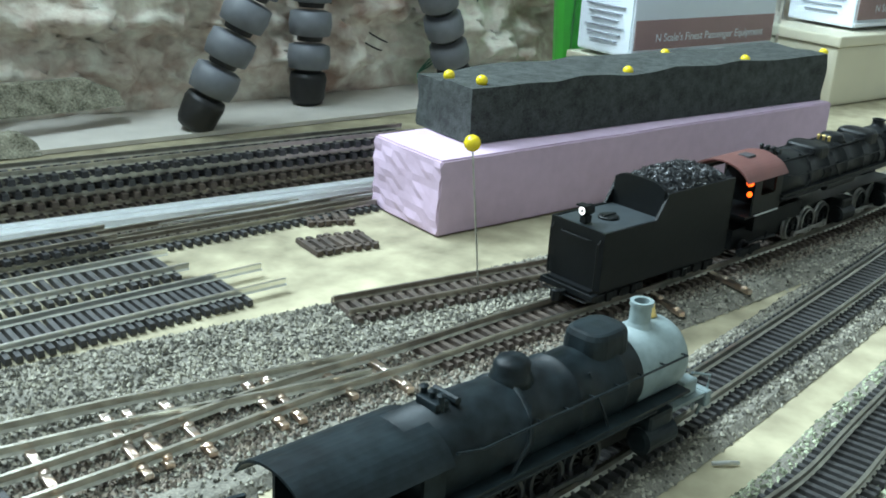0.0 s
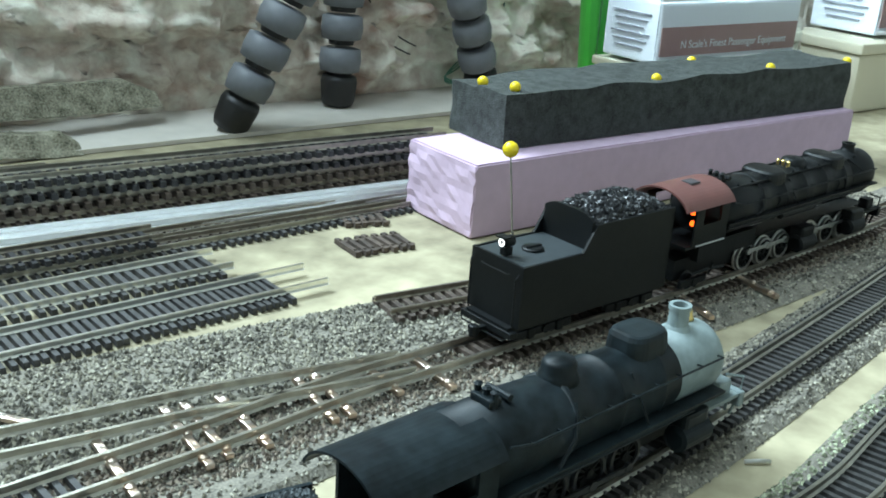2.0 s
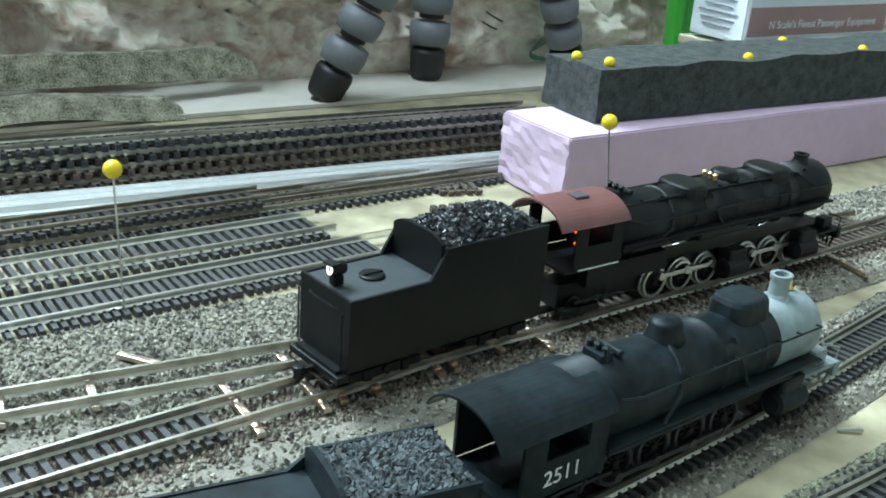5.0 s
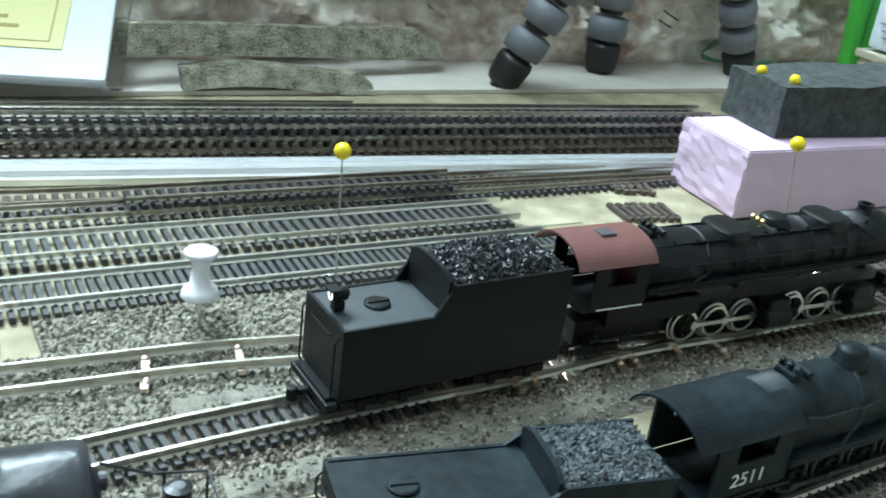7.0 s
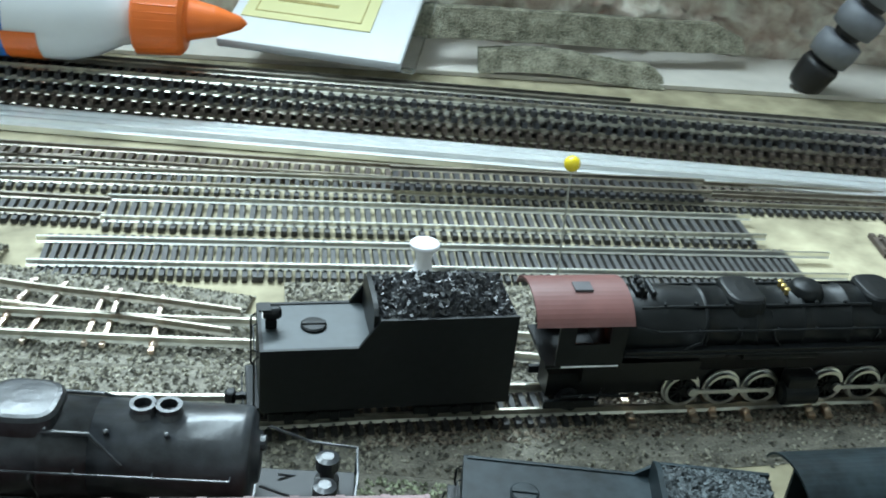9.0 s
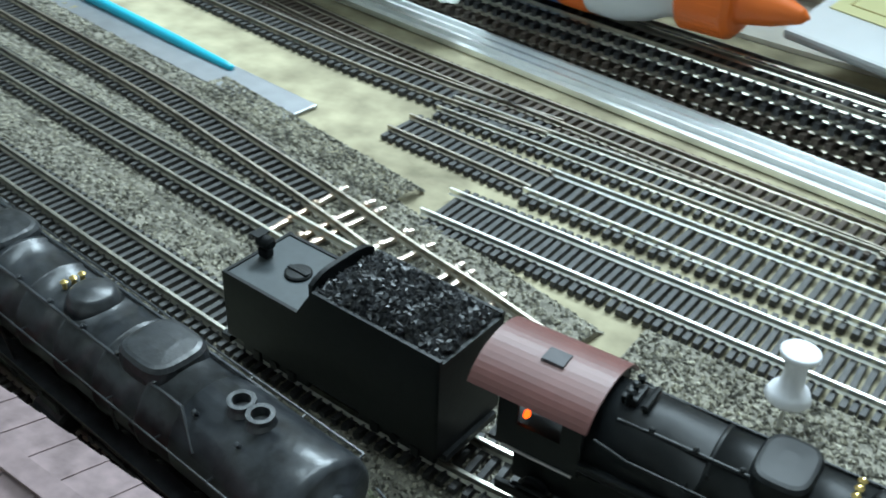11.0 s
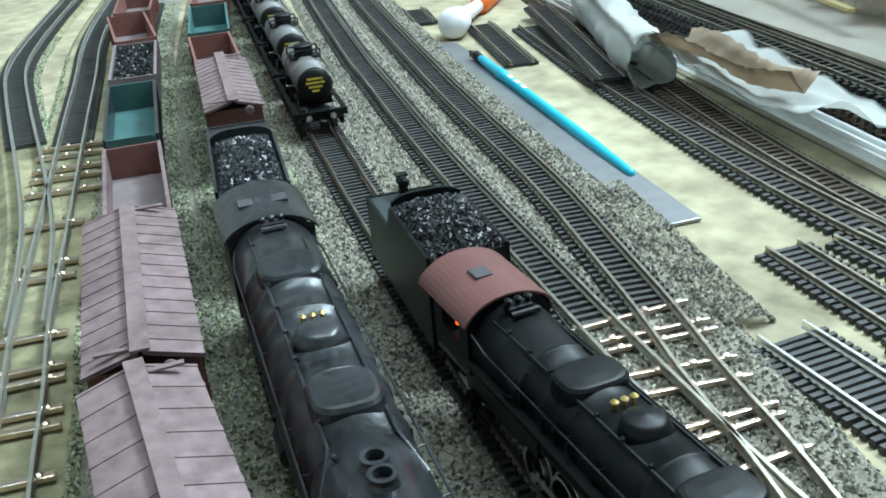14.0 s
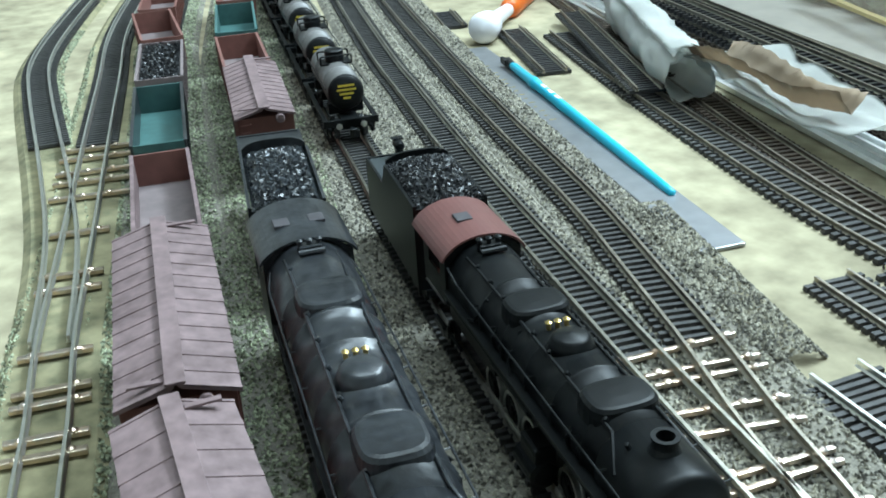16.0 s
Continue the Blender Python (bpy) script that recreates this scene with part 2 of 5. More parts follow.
def smoothed(pts, step=0.004):
    """A smooth line through points, resampled at even steps: points, headings, lengths."""
    P = np.array(pts, float)
    Q = []
    for i in range(len(P) - 1):
        a, b, c, d = P[max(i - 1, 0)], P[i], P[i + 1], P[min(i + 2, len(P) - 1)]
        for u in np.linspace(0, 1, 24, endpoint=False):
            Q.append(0.5 * ((2 * b) + (c - a) * u + (2 * a - 5 * b + 4 * c - d) * u * u + (3 * b - a - 3 * c + d) * u ** 3))
    Q = np.array(Q + [P[-1]])
    for _ in range(40):
        Q[1:-1] = 0.25 * Q[:-2] + 0.5 * Q[1:-1] + 0.25 * Q[2:]
    s = np.r_[0, np.cumsum(np.linalg.norm(np.diff(Q, axis=0), axis=1))]
    n = max(2, int(s[-1] / step))
    t = np.linspace(0, s[-1], n)
    R = np.stack([np.interp(t, s, Q[:, 0]), np.interp(t, s, Q[:, 1])], 1)
    H = np.gradient(R, axis=0)
    return R, H / np.linalg.norm(H, axis=1)[:, None], t


def on_line(line, s):
    R, H, t = line
    p = np.array([np.interp(s, t, R[:, k]) for k in (0, 1)])
    h = np.array([np.interp(s, t, H[:, k]) for k in (0, 1)])
    return p, h / np.linalg.norm(h)


def s_at_x(line, x):
    return float(np.interp(x, line[0][:, 0], line[2]))


# ---- lines of the tracks, from west (-x) to east ----
LINE_A = smoothed([(-1.0491, 0.4928), (-0.6754, 0.2794), (-0.5249, 0.2099), (-0.4072, 0.1589), (-0.3142, 0.1190), (-0.2657, 0.0991), (-0.2384, 0.0876), (-0.1292, 0.0447), (-0.0577, 0.0201), (-0.0180, 0.0117), (0.0305, 0.0006), (0.0640, -0.0075), (0.1000, -0.0147), (0.1300, -0.0238), (0.1600, -0.0316), (0.1900, -0.0404), (0.2200, -0.0486), (0.2500, -0.0567), (0.3000, -0.0693), (0.3600, -0.0820), (0.6000, -0.1250)])
LINE_T1 = smoothed([(-1.0437, 0.4738), (-0.5123, 0.1760), (-0.3548, 0.1013), (-0.2927, 0.0735), (-0.2294, 0.0438), (-0.1376, 0.0046), (-0.0763, -0.0125), (-0.0374, -0.0261), (0.0013, -0.0449), (0.0446, -0.0640), (0.0817, -0.0729), (0.1535, -0.0855), (0.2810, -0.1011), (0.4820, -0.1222), (0.7321, -0.1433)])
LINE_T0 = smoothed([(-1.0259, 0.4112), (-0.5431, 0.1462), (-0.4467, 0.1036), (-0.3839, 0.0745), (-0.3085, 0.0408), (-0.2259, 0.0069), (-0.1493, -0.0266), (-0.0943, -0.0445), (-0.0429, -0.0586), (0.0006, -0.0767), (0.0588, -0.1004), (0.1274, -0.1210), (0.1810, -0.1268), (0.3699, -0.1476), (0.7248, -0.1742)])
LINE_B = smoothed([(-1.0587, 0.5344), (-0.6405, 0.3107), (-0.4131, 0.2001), (-0.3414, 0.1684), (-0.2762, 0.1398), (-0.2148, 0.1147), (-0.1660, 0.0957), (-0.1199, 0.0779), (-0.0904, 0.0669), (-0.0637, 0.0571), (-0.0281, 0.0453), (0.0024, 0.0353), (0.0456, 0.0167), (0.0688, 0.0071), (0.0968, -0.0072), (0.1190, -0.0176)])
LINE_C = smoothed([(-0.7709, 0.4101), (-0.5354, 0.2867), (-0.3508, 0.2006), (-0.2732, 0.1664), (-0.2000, 0.1355), (-0.1531, 0.1125), (-0.1166, 0.0942), (-0.0899, 0.0793), (-0.0670, 0.0682), (-0.0434, 0.0553)])
LINE_W = smoothed([(-1.0259, 0.4112), (-0.6150, 0.1559), (-0.4603, 0.0798), (-0.3560, 0.0314), (-0.2835, -0.0017), (-0.2295, -0.0267), (-0.1947, -0.0406), (-0.1579, -0.0567), (-0.0651, -0.0931), (0.0176, -0.1220), (0.0966, -0.1470), (0.3600, -0.2016)])
LINE_W2 = smoothed([(-0.9599, 0.3256), (-0.7127, 0.1767), (-0.6045, 0.1117), (-0.5256, 0.0689), (-0.4600, 0.0465), (-0.3547, 0.0166), (-0.2882, -0.0043), (-0.2317, -0.0274)])

RAILTOP, BEDTOP = 0.006, 0.0025


def sweep(bm, R, H, off, prof):
    """Carry a (across, height) profile along a line."""
    N = np.stack([-H[:, 1], H[:, 0]], 1)
    rings = []
    for p, n in zip(R, N):
        rings.append([bm.verts.new((p[0] + n[0] * (off + a), p[1] + n[1] * (off + a), z)) for a, z in prof])
    k = len(prof)
    for a, b in zip(rings, rings[1:]):
        for i in range(k):
            bm.faces.new((a[i], a[(i + 1) % k], b[(i + 1) % k], b[i]))
    bm.faces.new(rings[0][::-1])
    bm.faces.new(rings[-1])


def rail_profile(z0, z1, w):
    h = z1 - z0
    return [(-w, z0), (w, z0), (w * .25, z0 + h * .25), (w * .25, z0 + h * .62), (w * .55, z0 + h * .72), (w * .55, z1), (-w * .55, z1), (-w * .55, z0 + h * .72), (-w * .25, z0 + h * .62), (-w * .25, z0 + h * .25)]


TIE_MESHES = {}


def tie_mesh(length, w, h, material):
    key = (length, w, h, material.name)
    if key not in TIE_MESHES:
        bm = bm_new()
        box(bm, -w / 2, w / 2, -length / 2, length / 2, 0, h)
        for v in bm.verts:
            if v.co.z > h / 2:
                v.co.x *= 0.86
                v.co.y *= 0.985
        for s in (-1, 1):  # spike heads beside the rails
            box(bm, -w * .2, w * .2, s * length * .335 - w * .18, s * length * .335 + w * .18, h, h + w * .22)
        me = bpy.data.meshes.new("tie")
        bm.to_mesh(me)
        bm.free()
        me.materials.append(material)
        TIE_MESHES[key] = me
    return TIE_MESHES[key]


def track(label, line, s0, s1, gauge=0.0097, pitch=0.003, z0=BEDTOP, tie=(0.0165, 0.0016, 0.0014), railh=0.0021, tiemat=TIE, railmat=RAIL, tie_range=None, rails=((1, None, None), (-1, None, None)), group="", jitter=1.0, raillabel=""):
    """Two rails on single ties along a line, from s0 to s1."""
    t = thing("railroad_track", label, "model track", group=group, kind="structure")
    R, H, L = line
    for side, a, b in rails:
        m = (L >= (s0 if a is None else a) - 1e-6) & (L <= (s1 if b is None else b) + 1e-6)
        bm = bm_new()
        sweep(bm, R[m], H[m], side * gauge / 2, rail_profile(z0 + tie[2] * .98, z0 + tie[2] + railh, 0.00078))
        part("rail", bm, railmat, t, raillabel)
    me = tie_mesh(*tie, tiemat)
    a, b = tie_range or (s0, s1)
    n = int((b - a) / pitch)
    for i in range(n):
        p, h = on_line(line, a + (i + .5) * pitch)
        ob = new("tie", me)
        ob.parent = t
        ob.matrix_basis = Matrix.Translation((p[0], p[1], z0 + random.uniform(-.00005, .00008))) @ Matrix.Rotation(math.atan2(h[1], h[0]) + radians(random.gauss(0, 1.0 * jitter)), 4, "Z")
    return t


def stones(name, label, line, s0, s1, w0, w1, n, material, z=BEDTOP, size=0.00062, skip=None):
    """Loose ballast: small uneven pyramids strewn along a line, in one mesh."""
    rng = np.random.default_rng(len(name) + int(abs(s0) * 1000) + n)
    s = rng.uniform(s0, s1, n)
    o = rng.uniform(w0, w1, n)
    R, H, L = line
    P = np.stack([np.interp(s, L, R[:, k]) for k in (0, 1)], 1)
    D = np.stack([np.interp(s, L, H[:, k]) for k in (0, 1)], 1)
    D /= np.linalg.norm(D, axis=1)[:, None]
    P = P + np.stack([-D[:, 1], D[:, 0]], 1) * o[:, None]
    r = size * rng.uniform(.55, 1.3, n)
    edge = np.minimum(o - w0, w1 - o)
    zz = z - 0.0003 - np.clip(0.003 - edge, 0, 0.003) * (z - 0.0003) / 0.003
    ang = rng.uniform(0, 2 * np.pi, n)
    V = np.zeros((n, 5, 3))
    for k in range(4):
        w = ang + k * np.pi / 2 + rng.uniform(-.4, .4, n)
        rr = r * rng.uniform(.7, 1.2, n)
        V[:, k] = np.stack([P[:, 0] + rr * np.cos(w), P[:, 1] + rr * np.sin(w), zz + rng.uniform(0, .3, n) * r], 1)
    V[:, 4] = np.stack([P[:, 0] + rng.uniform(-.5, .5, n) * r, P[:, 1] + rng.uniform(-.5, .5, n) * r, zz + r * rng.uniform(.7, 1.5, n)], 1)
    idx = np.arange(n)[:, None] * 5
    F = np.concatenate([idx + np.array(q) for q in ((0, 1, 4), (1, 2, 4), (2, 3, 4), (3, 0, 4))])
    me = bpy.data.meshes.new(name)
    me.from_pydata(V.reshape(-1, 3).tolist(), [], F.tolist())
    me.materials.append(material)
    return tagged(new(name, me), label, "ballast", kind="stuff")


def bed(line, s0, s1, w0, w1, z=BEDTOP, material=None):
    """The raised bed below a track."""
    R, H, L = line
    m = (L >= s0 - 1e-6) & (L <= s1 + 1e-6)
    bm = bm_new()
    sweep(bm, R[m], H[m], 0, [(w0 - .0015, 0.0002), (w1 + .0015, 0.0002), (w1 - .0012, z - .0004), (w0 + .0012, z - .0004)])
    return tagged(part("ballast_bed", bm, material or BED), "low grey-brown gritty bed under the rails", "track bed", kind="structure")


# ---- room and table ----
def structure(name, label, bm, material, category="structure"):
    return tagged(part(name, bm, material), label, category, kind="structure")


bm = bm_new()
bmesh.ops.create_grid(bm, x_segments=60, y_segments=40, size=0.5)
for v in bm.verts:
    v.co = Vector((v.co.x * 2.5 - .12, v.co.y * 1.7 + .16, 0))
r = bmesh.ops.extrude_face_region(bm, geom=bm.faces[:])
for v in [g for g in r["geom"] if isinstance(g, bmesh.types.BMVert)]:
    v.co.z = -0.018
bmesh.ops.recalc_face_normals(bm, faces=bm.faces)
structure("table_top", "pale plywood table top with dried glue smears", bm, PLY, "table top")
# unseen walls; the north one is added close and pale to reflect in rails
for x0, x1, y0, y1, nm in ((-2.6, -2.5, -2, 2.1, "wall_west"), (2.5, 2.6, -2, 2.1, "wall_east"), (-2.5, 2.5, -2.1, -2, "wall_south"), (-2.5, 2.5, 1.3, 1.4, "reflector_wall_north")):
    bm = bm_new()
    box(bm, x0, x1, y0, y1, -.9, 1.6)
    structure(nm, "plain pale unseen room wall", bm, ROOMWALL, "wall")
bm = bm_new()
box(bm, -2.6, 2.6, -2.1, 2.1, -1.0, -.9)
structure("floor", "plain grey room floor", bm, ROOMWALL, "floor")
bm = bm_new()
box(bm, -2.6, 2.6, -2.1, 2.1, 1.6, 1.7)
structure("ceiling", "plain pale ceiling", bm, ROOMWALL, "ceiling")

# beds and ballast
E = lambda l: float(l[2][-1])
for line, a, b, w0, w1, *own in ((LINE_A, 0, E(LINE_A), -.021, .021), (LINE_T1, 0, s_at_x(LINE_T1, 0.0306), -.019, .022), (LINE_T1, s_at_x(LINE_T1, 0.0208), E(LINE_T1), -.013, .0135), (LINE_T0, 0, s_at_x(LINE_T0, 0.0006), -.016, .0165), (LINE_T0, s_at_x(LINE_T0, -0.0089), E(LINE_T0), -.0125, .0125), (LINE_B, 0, E(LINE_B), -.013, .014), (LINE_C, 0, E(LINE_C), -.012, .0185), (LINE_W, 0, E(LINE_W), -.013, .012, TANBED), (LINE_W2, 0, E(LINE_W2), -.011, .009, TANBED)):
    bed(line, a, b, w0, w1, BEDTOP - .0001 * random.random(), *own)
bedA2 = smoothed([(-0.0282, 0.0615), (0.0338, 0.0444), (0.0874, 0.0242), (0.1442, 0.0014), (0.2322, -0.0295), (0.3825, -0.0720)])
bed(bedA2, 0, E(bedA2), -.017, .016, BEDTOP - .00015)
for line, x0, x1, w0, w1, n, m in ((LINE_A, -0.628, -0.018, -.022, .0225, 27000, STONE), (LINE_A, -0.023, 0.640, -.015, .010, 20000, BROWNSTONE), (LINE_A, -0.023, 0.640, -.023, .0155, 9000, STONE), (LINE_T1, -0.622, 0.031, -.020, .022, 30000, MOSSY), (LINE_T1, 0.021, 0.589, -.0145, .015, 14000, STONE), (LINE_T0, -0.609, 0.001, -.017, .0175, 22000, MOSSY), (LINE_T0, -0.009, 0.546, -.014, .014, 11000, MOSSY), (LINE_B, -0.640, 0.108, -.014, .015, 26000, STONE), (LINE_C, -0.648, -0.043, -.013, .020, 18000, STONE), (LINE_W, -0.536, 0.097, -.0145, -.009, 5000, MOSSY), (LINE_W, -0.536, 0.097, .009, .014, 5000, MOSSY), (LINE_W2, -0.593, -0.242, .006, .011, 2500, MOSSY)):
    stones("ballast", "grey and tan crushed stone ballast round the ties", line, s_at_x(line, x0), s_at_x(line, x1), w0, w1, n, m)
stones("ballast", "grey and tan crushed stone ballast strewn over the bed", bedA2, 0, E(bedA2), -.018, .017, 17000, STONE)

# main tracks
G = "tracks on the ballast beds"
track("dark-tied railroad track with dull nickel rails in ballast", LINE_A, s_at_x(LINE_A, -0.7476), E(LINE_A), tie_range=(s_at_x(LINE_A, -0.7476), s_at_x(LINE_A, 0.0377)), railmat=RAIL, group=G)
extra = thing("tie_row", "brown weathered ties under the east end of a track", "ties", kind="structure")
for i in range(85):
    p, h = on_line(LINE_A, s_at_x(LINE_A, 0.1363) + i * .0035)
    ob = new("tie", tie_mesh(.0165, .0018, .0014, TIEB))
    ob.parent = extra
    ob.matrix_basis = Matrix.Translation((p[0], p[1], BEDTOP)) @ Matrix.Rotation(math.atan2(h[1], h[0]) + radians(random.gauss(0, 1.5)), 4, "Z")
track("dark-tied railroad track with bright rails in ballast", LINE_T1, s_at_x(LINE_T1, -0.6215), E(LINE_T1), group=G)
track("dark-tied railroad track with bright rails in ballast", LINE_T0, s_at_x(LINE_T0, -0.6095), E(LINE_T0), group=G)
track("dark-tied railroad track running into a soldered switch", LINE_B, s_at_x(LINE_B, -0.7614), E(LINE_B), tie_range=(s_at_x(LINE_B, -0.7614), s_at_x(LINE_B, -0.1231)), railmat=RAIL, group=G, pitch=.0033)
track("dark-tied railroad track with copper-toned rails running into a soldered switch", LINE_C, s_at_x(LINE_C, -0.6480), E(LINE_C), tie_range=(s_at_x(LINE_C, -0.6480), s_at_x(LINE_C, -0.1198)), railmat=RAILBROWN, group=G, pitch=.0033)
track("railroad track with bright rails on a greenish bed", LINE_W, s_at_x(LINE_W, -0.8452), E(LINE_W), tie_range=(s_at_x(LINE_W, -0.8452), s_at_x(LINE_W, -0.3776)), railmat=RAILBRIGHT, group=G)
track("curved railroad track with bright rails joining a switch", LINE_W2, 0, E(LINE_W2), tie_range=(0, s_at_x(LINE_W2, -0.3898)), railmat=RAILBRIGHT, group=G)

# soldered strips that tie the hand-laid switches together
def strip(x0, y0, x1, y1, w=.0022, m=SOLDER, z0=BEDTOP + .0003):
    a, b = Vector((x0, y0, 0)), Vector((x1, y1, 0))
    d = b - a
    bm = bm_new()
    box(bm, 0, d.length, -w / 2, w / 2, 0, .0014, .0003)
    n = int(d.length / .010)
    for i in range(n + 1):  # solder beads
        u = d.length * (i + .3) / (n + .6)
        lathe(bm, [(0.001, .0013), (.0017, .0011), (.0021, .0004)], n=8, m=pose(u, random.uniform(-.0004, .0004), 0))
    ob = tagged(part("switch_tie", bm, m), "shiny soldered copper-clad tie of a hand-laid switch", "switch tie", group="soldered switch ties", kind="structure")
    ob.matrix_world = Matrix.Translation((x0, y0, z0)) @ Matrix.Rotation(math.atan2(d.y, d.x), 4, "Z")
    return ob


for q in ((-0.1157, 0.1051, -0.1265, 0.0722), (-0.1056, 0.1015, -0.1174, 0.0741), (-0.1016, 0.0991, -0.1133, 0.0728), (-0.0904, 0.0918, -0.1041, 0.0647), (-0.0830, 0.0877, -0.0963, 0.0618), (-0.0728, 0.0827, -0.0819, 0.0569), (-0.0694, 0.0806, -0.0777, 0.0549), (-0.0590, 0.0745, -0.0665, 0.0490),
          (0.0487, 0.0147, 0.0394, -0.0119), (0.0658, 0.0112, 0.0561, -0.0146), (0.0700, 0.0091, 0.0614, -0.0148), (0.0775, 0.0058, 0.0698, -0.0182), (0.0961, -0.0010, 0.0870, -0.0220), (0.1005, -0.0022, 0.0914, -0.0233), (0.0282, 0.0331, 0.0217, 0.0201), (0.0107, 0.0393, 0.0043, 0.0273), (-0.0098, 0.0464, -0.0180, 0.0323), (0.1127, -0.0079, 0.1070, -0.0252), (0.1251, -0.0137, 0.1179, -0.0330), (0.2166, -0.0465, 0.2037, -0.0654), (0.2433, -0.0553, 0.2339, -0.0749)):
    strip(*q, w=.0014 if q[0] < -.05 else .0020)
for i, x in enumerate((-0.3743, -0.3647, -0.3505, -0.3412, -0.3277, -0.2987, -0.2701, -0.2609, -0.2271, -0.2106, -0.2049, -0.1914, -0.1847, -0.1663)):
    p, h = on_line(LINE_W, s_at_x(LINE_W, x))
    w = .013 if x < -0.323 else .0095
    strip(p[0] + h[1] * w, p[1] - h[0] * w, p[0] - h[1] * w * (1.5 if x < -0.323 else 1), p[1] + h[0] * w * (1.5 if x < -0.323 else 1), m=SOLDER if i % 3 else COPPER)


# ---- loose track on the plywood ----
def straight(x0, y0, x1, y1, n=40):
    return smoothed([(x0 + (x1 - x0) * i / n, y0 + (y1 - y0) * i / n) for i in range(n + 1)])


LG = "loose track lengths on the plywood"
L1 = straight(-0.0905, 0.1092, 0.1510, 0.0407)
track("loose straight track with fine dark ties and worn rails", L1, 0, E(L1), gauge=.0137, pitch=.00262, z0=.0004, tie=(.0235, .0017, .0017), railh=.0019, railmat=RAILBRIGHT, tie_range=(.002, E(L1) - .012), group=LG)
L2 = straight(-0.0675, 0.1312, 0.1410, 0.0700)
track("loose straight track with bright rails and wide-spaced ties", L2, 0, E(L2), gauge=.0142, pitch=.0034, z0=.0004, tie=(.022, .0019, .0017), railh=.0019, railmat=RAILBRIGHT, group=LG)
L2b = straight(-0.1184, 0.1498, -0.0664, 0.1317)
track("short dark loose track beside a bright one", L2b, 0, E(L2b), gauge=.0105, pitch=.003, z0=.0003, tie=(.019, .0019, .0015), railh=.0017, railmat=RAILBROWN, group=LG)
L3 = straight(-0.1094, 0.1683, 0.2426, 0.0624)
track("loose track with thin worn rails behind the others", L3, 0, E(L3), gauge=.0095, pitch=.0033, z0=.0003, tie=(.0175, .0017, .0015), railh=.0017, group=LG)
L3b = straight(0.0276, 0.1289, 0.1368, 0.0949)
track("dark track lying upside down over another", L3b, 0, E(L3b), gauge=.0095, pitch=.0036, z0=.0042, tie=(.0165, .0020, .0016), railh=.0016, tiemat=BLACKTIE, railmat=RAILBROWN, group=LG)
L4 = smoothed([(-0.3670, 0.2844), (-0.2903, 0.2478), (-0.2224, 0.2182), (-0.1610, 0.1928), (-0.1153, 0.1771), (-0.0714, 0.1652)])
track("loose curving track with grey ties on bare plywood", L4, 0, E(L4), gauge=.0105, pitch=.0037, z0=.0003, tie=(.0185, .0022, .0016), railh=.0017, railmat=RAILBROWN, group=LG)
L5 = smoothed([(-0.4792, 0.3681), (-0.2938, 0.2743), (-0.1621, 0.2089), (-0.0499, 0.1663), (0.0588, 0.1274), (0.1896, 0.0836), (0.2856, 0.0500)])
track("loose brown track along the metal rails", L5, 0, E(L5), gauge=.0098, pitch=.0036, z0=.0003, tie=(.0175, .0020, .0016), railh=.0017, tiemat=TIEB, railmat=RAILBROWN, group=LG)
LS = straight(0.1429, 0.0084, 0.2870, -0.0570)
track("short brown stub track in the ballast", LS, 0, E(LS), gauge=.0098, pitch=.0036, z0=BEDTOP, tie=(.0165, .002, .0015), railh=.0017, tiemat=TIEB, railmat=RAILBROWN, group=LG)
# two cut-off pieces of tie strip
for x, y, a, n in ((0.2066, 0.0656, -36, 5), (0.1899, 0.0462, -23, 7)):
    t = thing("tie_strip", "short cut-off piece of brown tie strip", "tie strip", pose(x, y, .0003, 0, 0, a), "cut-off tie strips")
    for i in range(n):
        ob = new("tie", tie_mesh(.015, .002, .0016, TIEB))
        ob.parent = t
        ob.matrix_basis = pose((i - n / 2) * .0034, random.uniform(-.0006, .0006), 0, 0, 0, random.gauss(0, 3))
    bm = bm_new()
    for s in (-1, 1):
        box(bm, -n * .0017, n * .0015, s * .005 - .0006, s * .005 + .0006, .0002, .0012)
    part("web", bm, TIEB, t)

# stacked flexible track in front of the rock wall
FG = "stacked flexible track"
def flex(dx0, dx1, off, z, tm=BLACKTIE, rm=RAIL):
    o = Vector((-.1133, .2297))
    d = Vector((.9304, -.3665))
    n2 = Vector((-d.y, d.x))
    a, b = o + d * dx0 + n2 * off, o + d * dx1 + n2 * off
    l = straight(*a, *b)
    return track("black flexible track stacked with others before the rock wall", l, 0, E(l), gauge=.0098, pitch=.0046, z0=z, tie=(.0175, .0024, .0021), railh=.0019, tiemat=tm, railmat=rm, group=FG, jitter=1.6)


flex(-.44, .45, .0080, .0003, TIEB, RAILBROWN)
flex(-.44, .45, .0092, .0044, TIEB, RAILBROWN)
flex(-.40, .44, .0108, .0086)
flex(-.42, .42, .0125, .0128)
flex(-.44, .42, .0262, .0003)
flex(-.44, .42, .0272, .0045)
flex(-.44, .265, .0285, .0087)

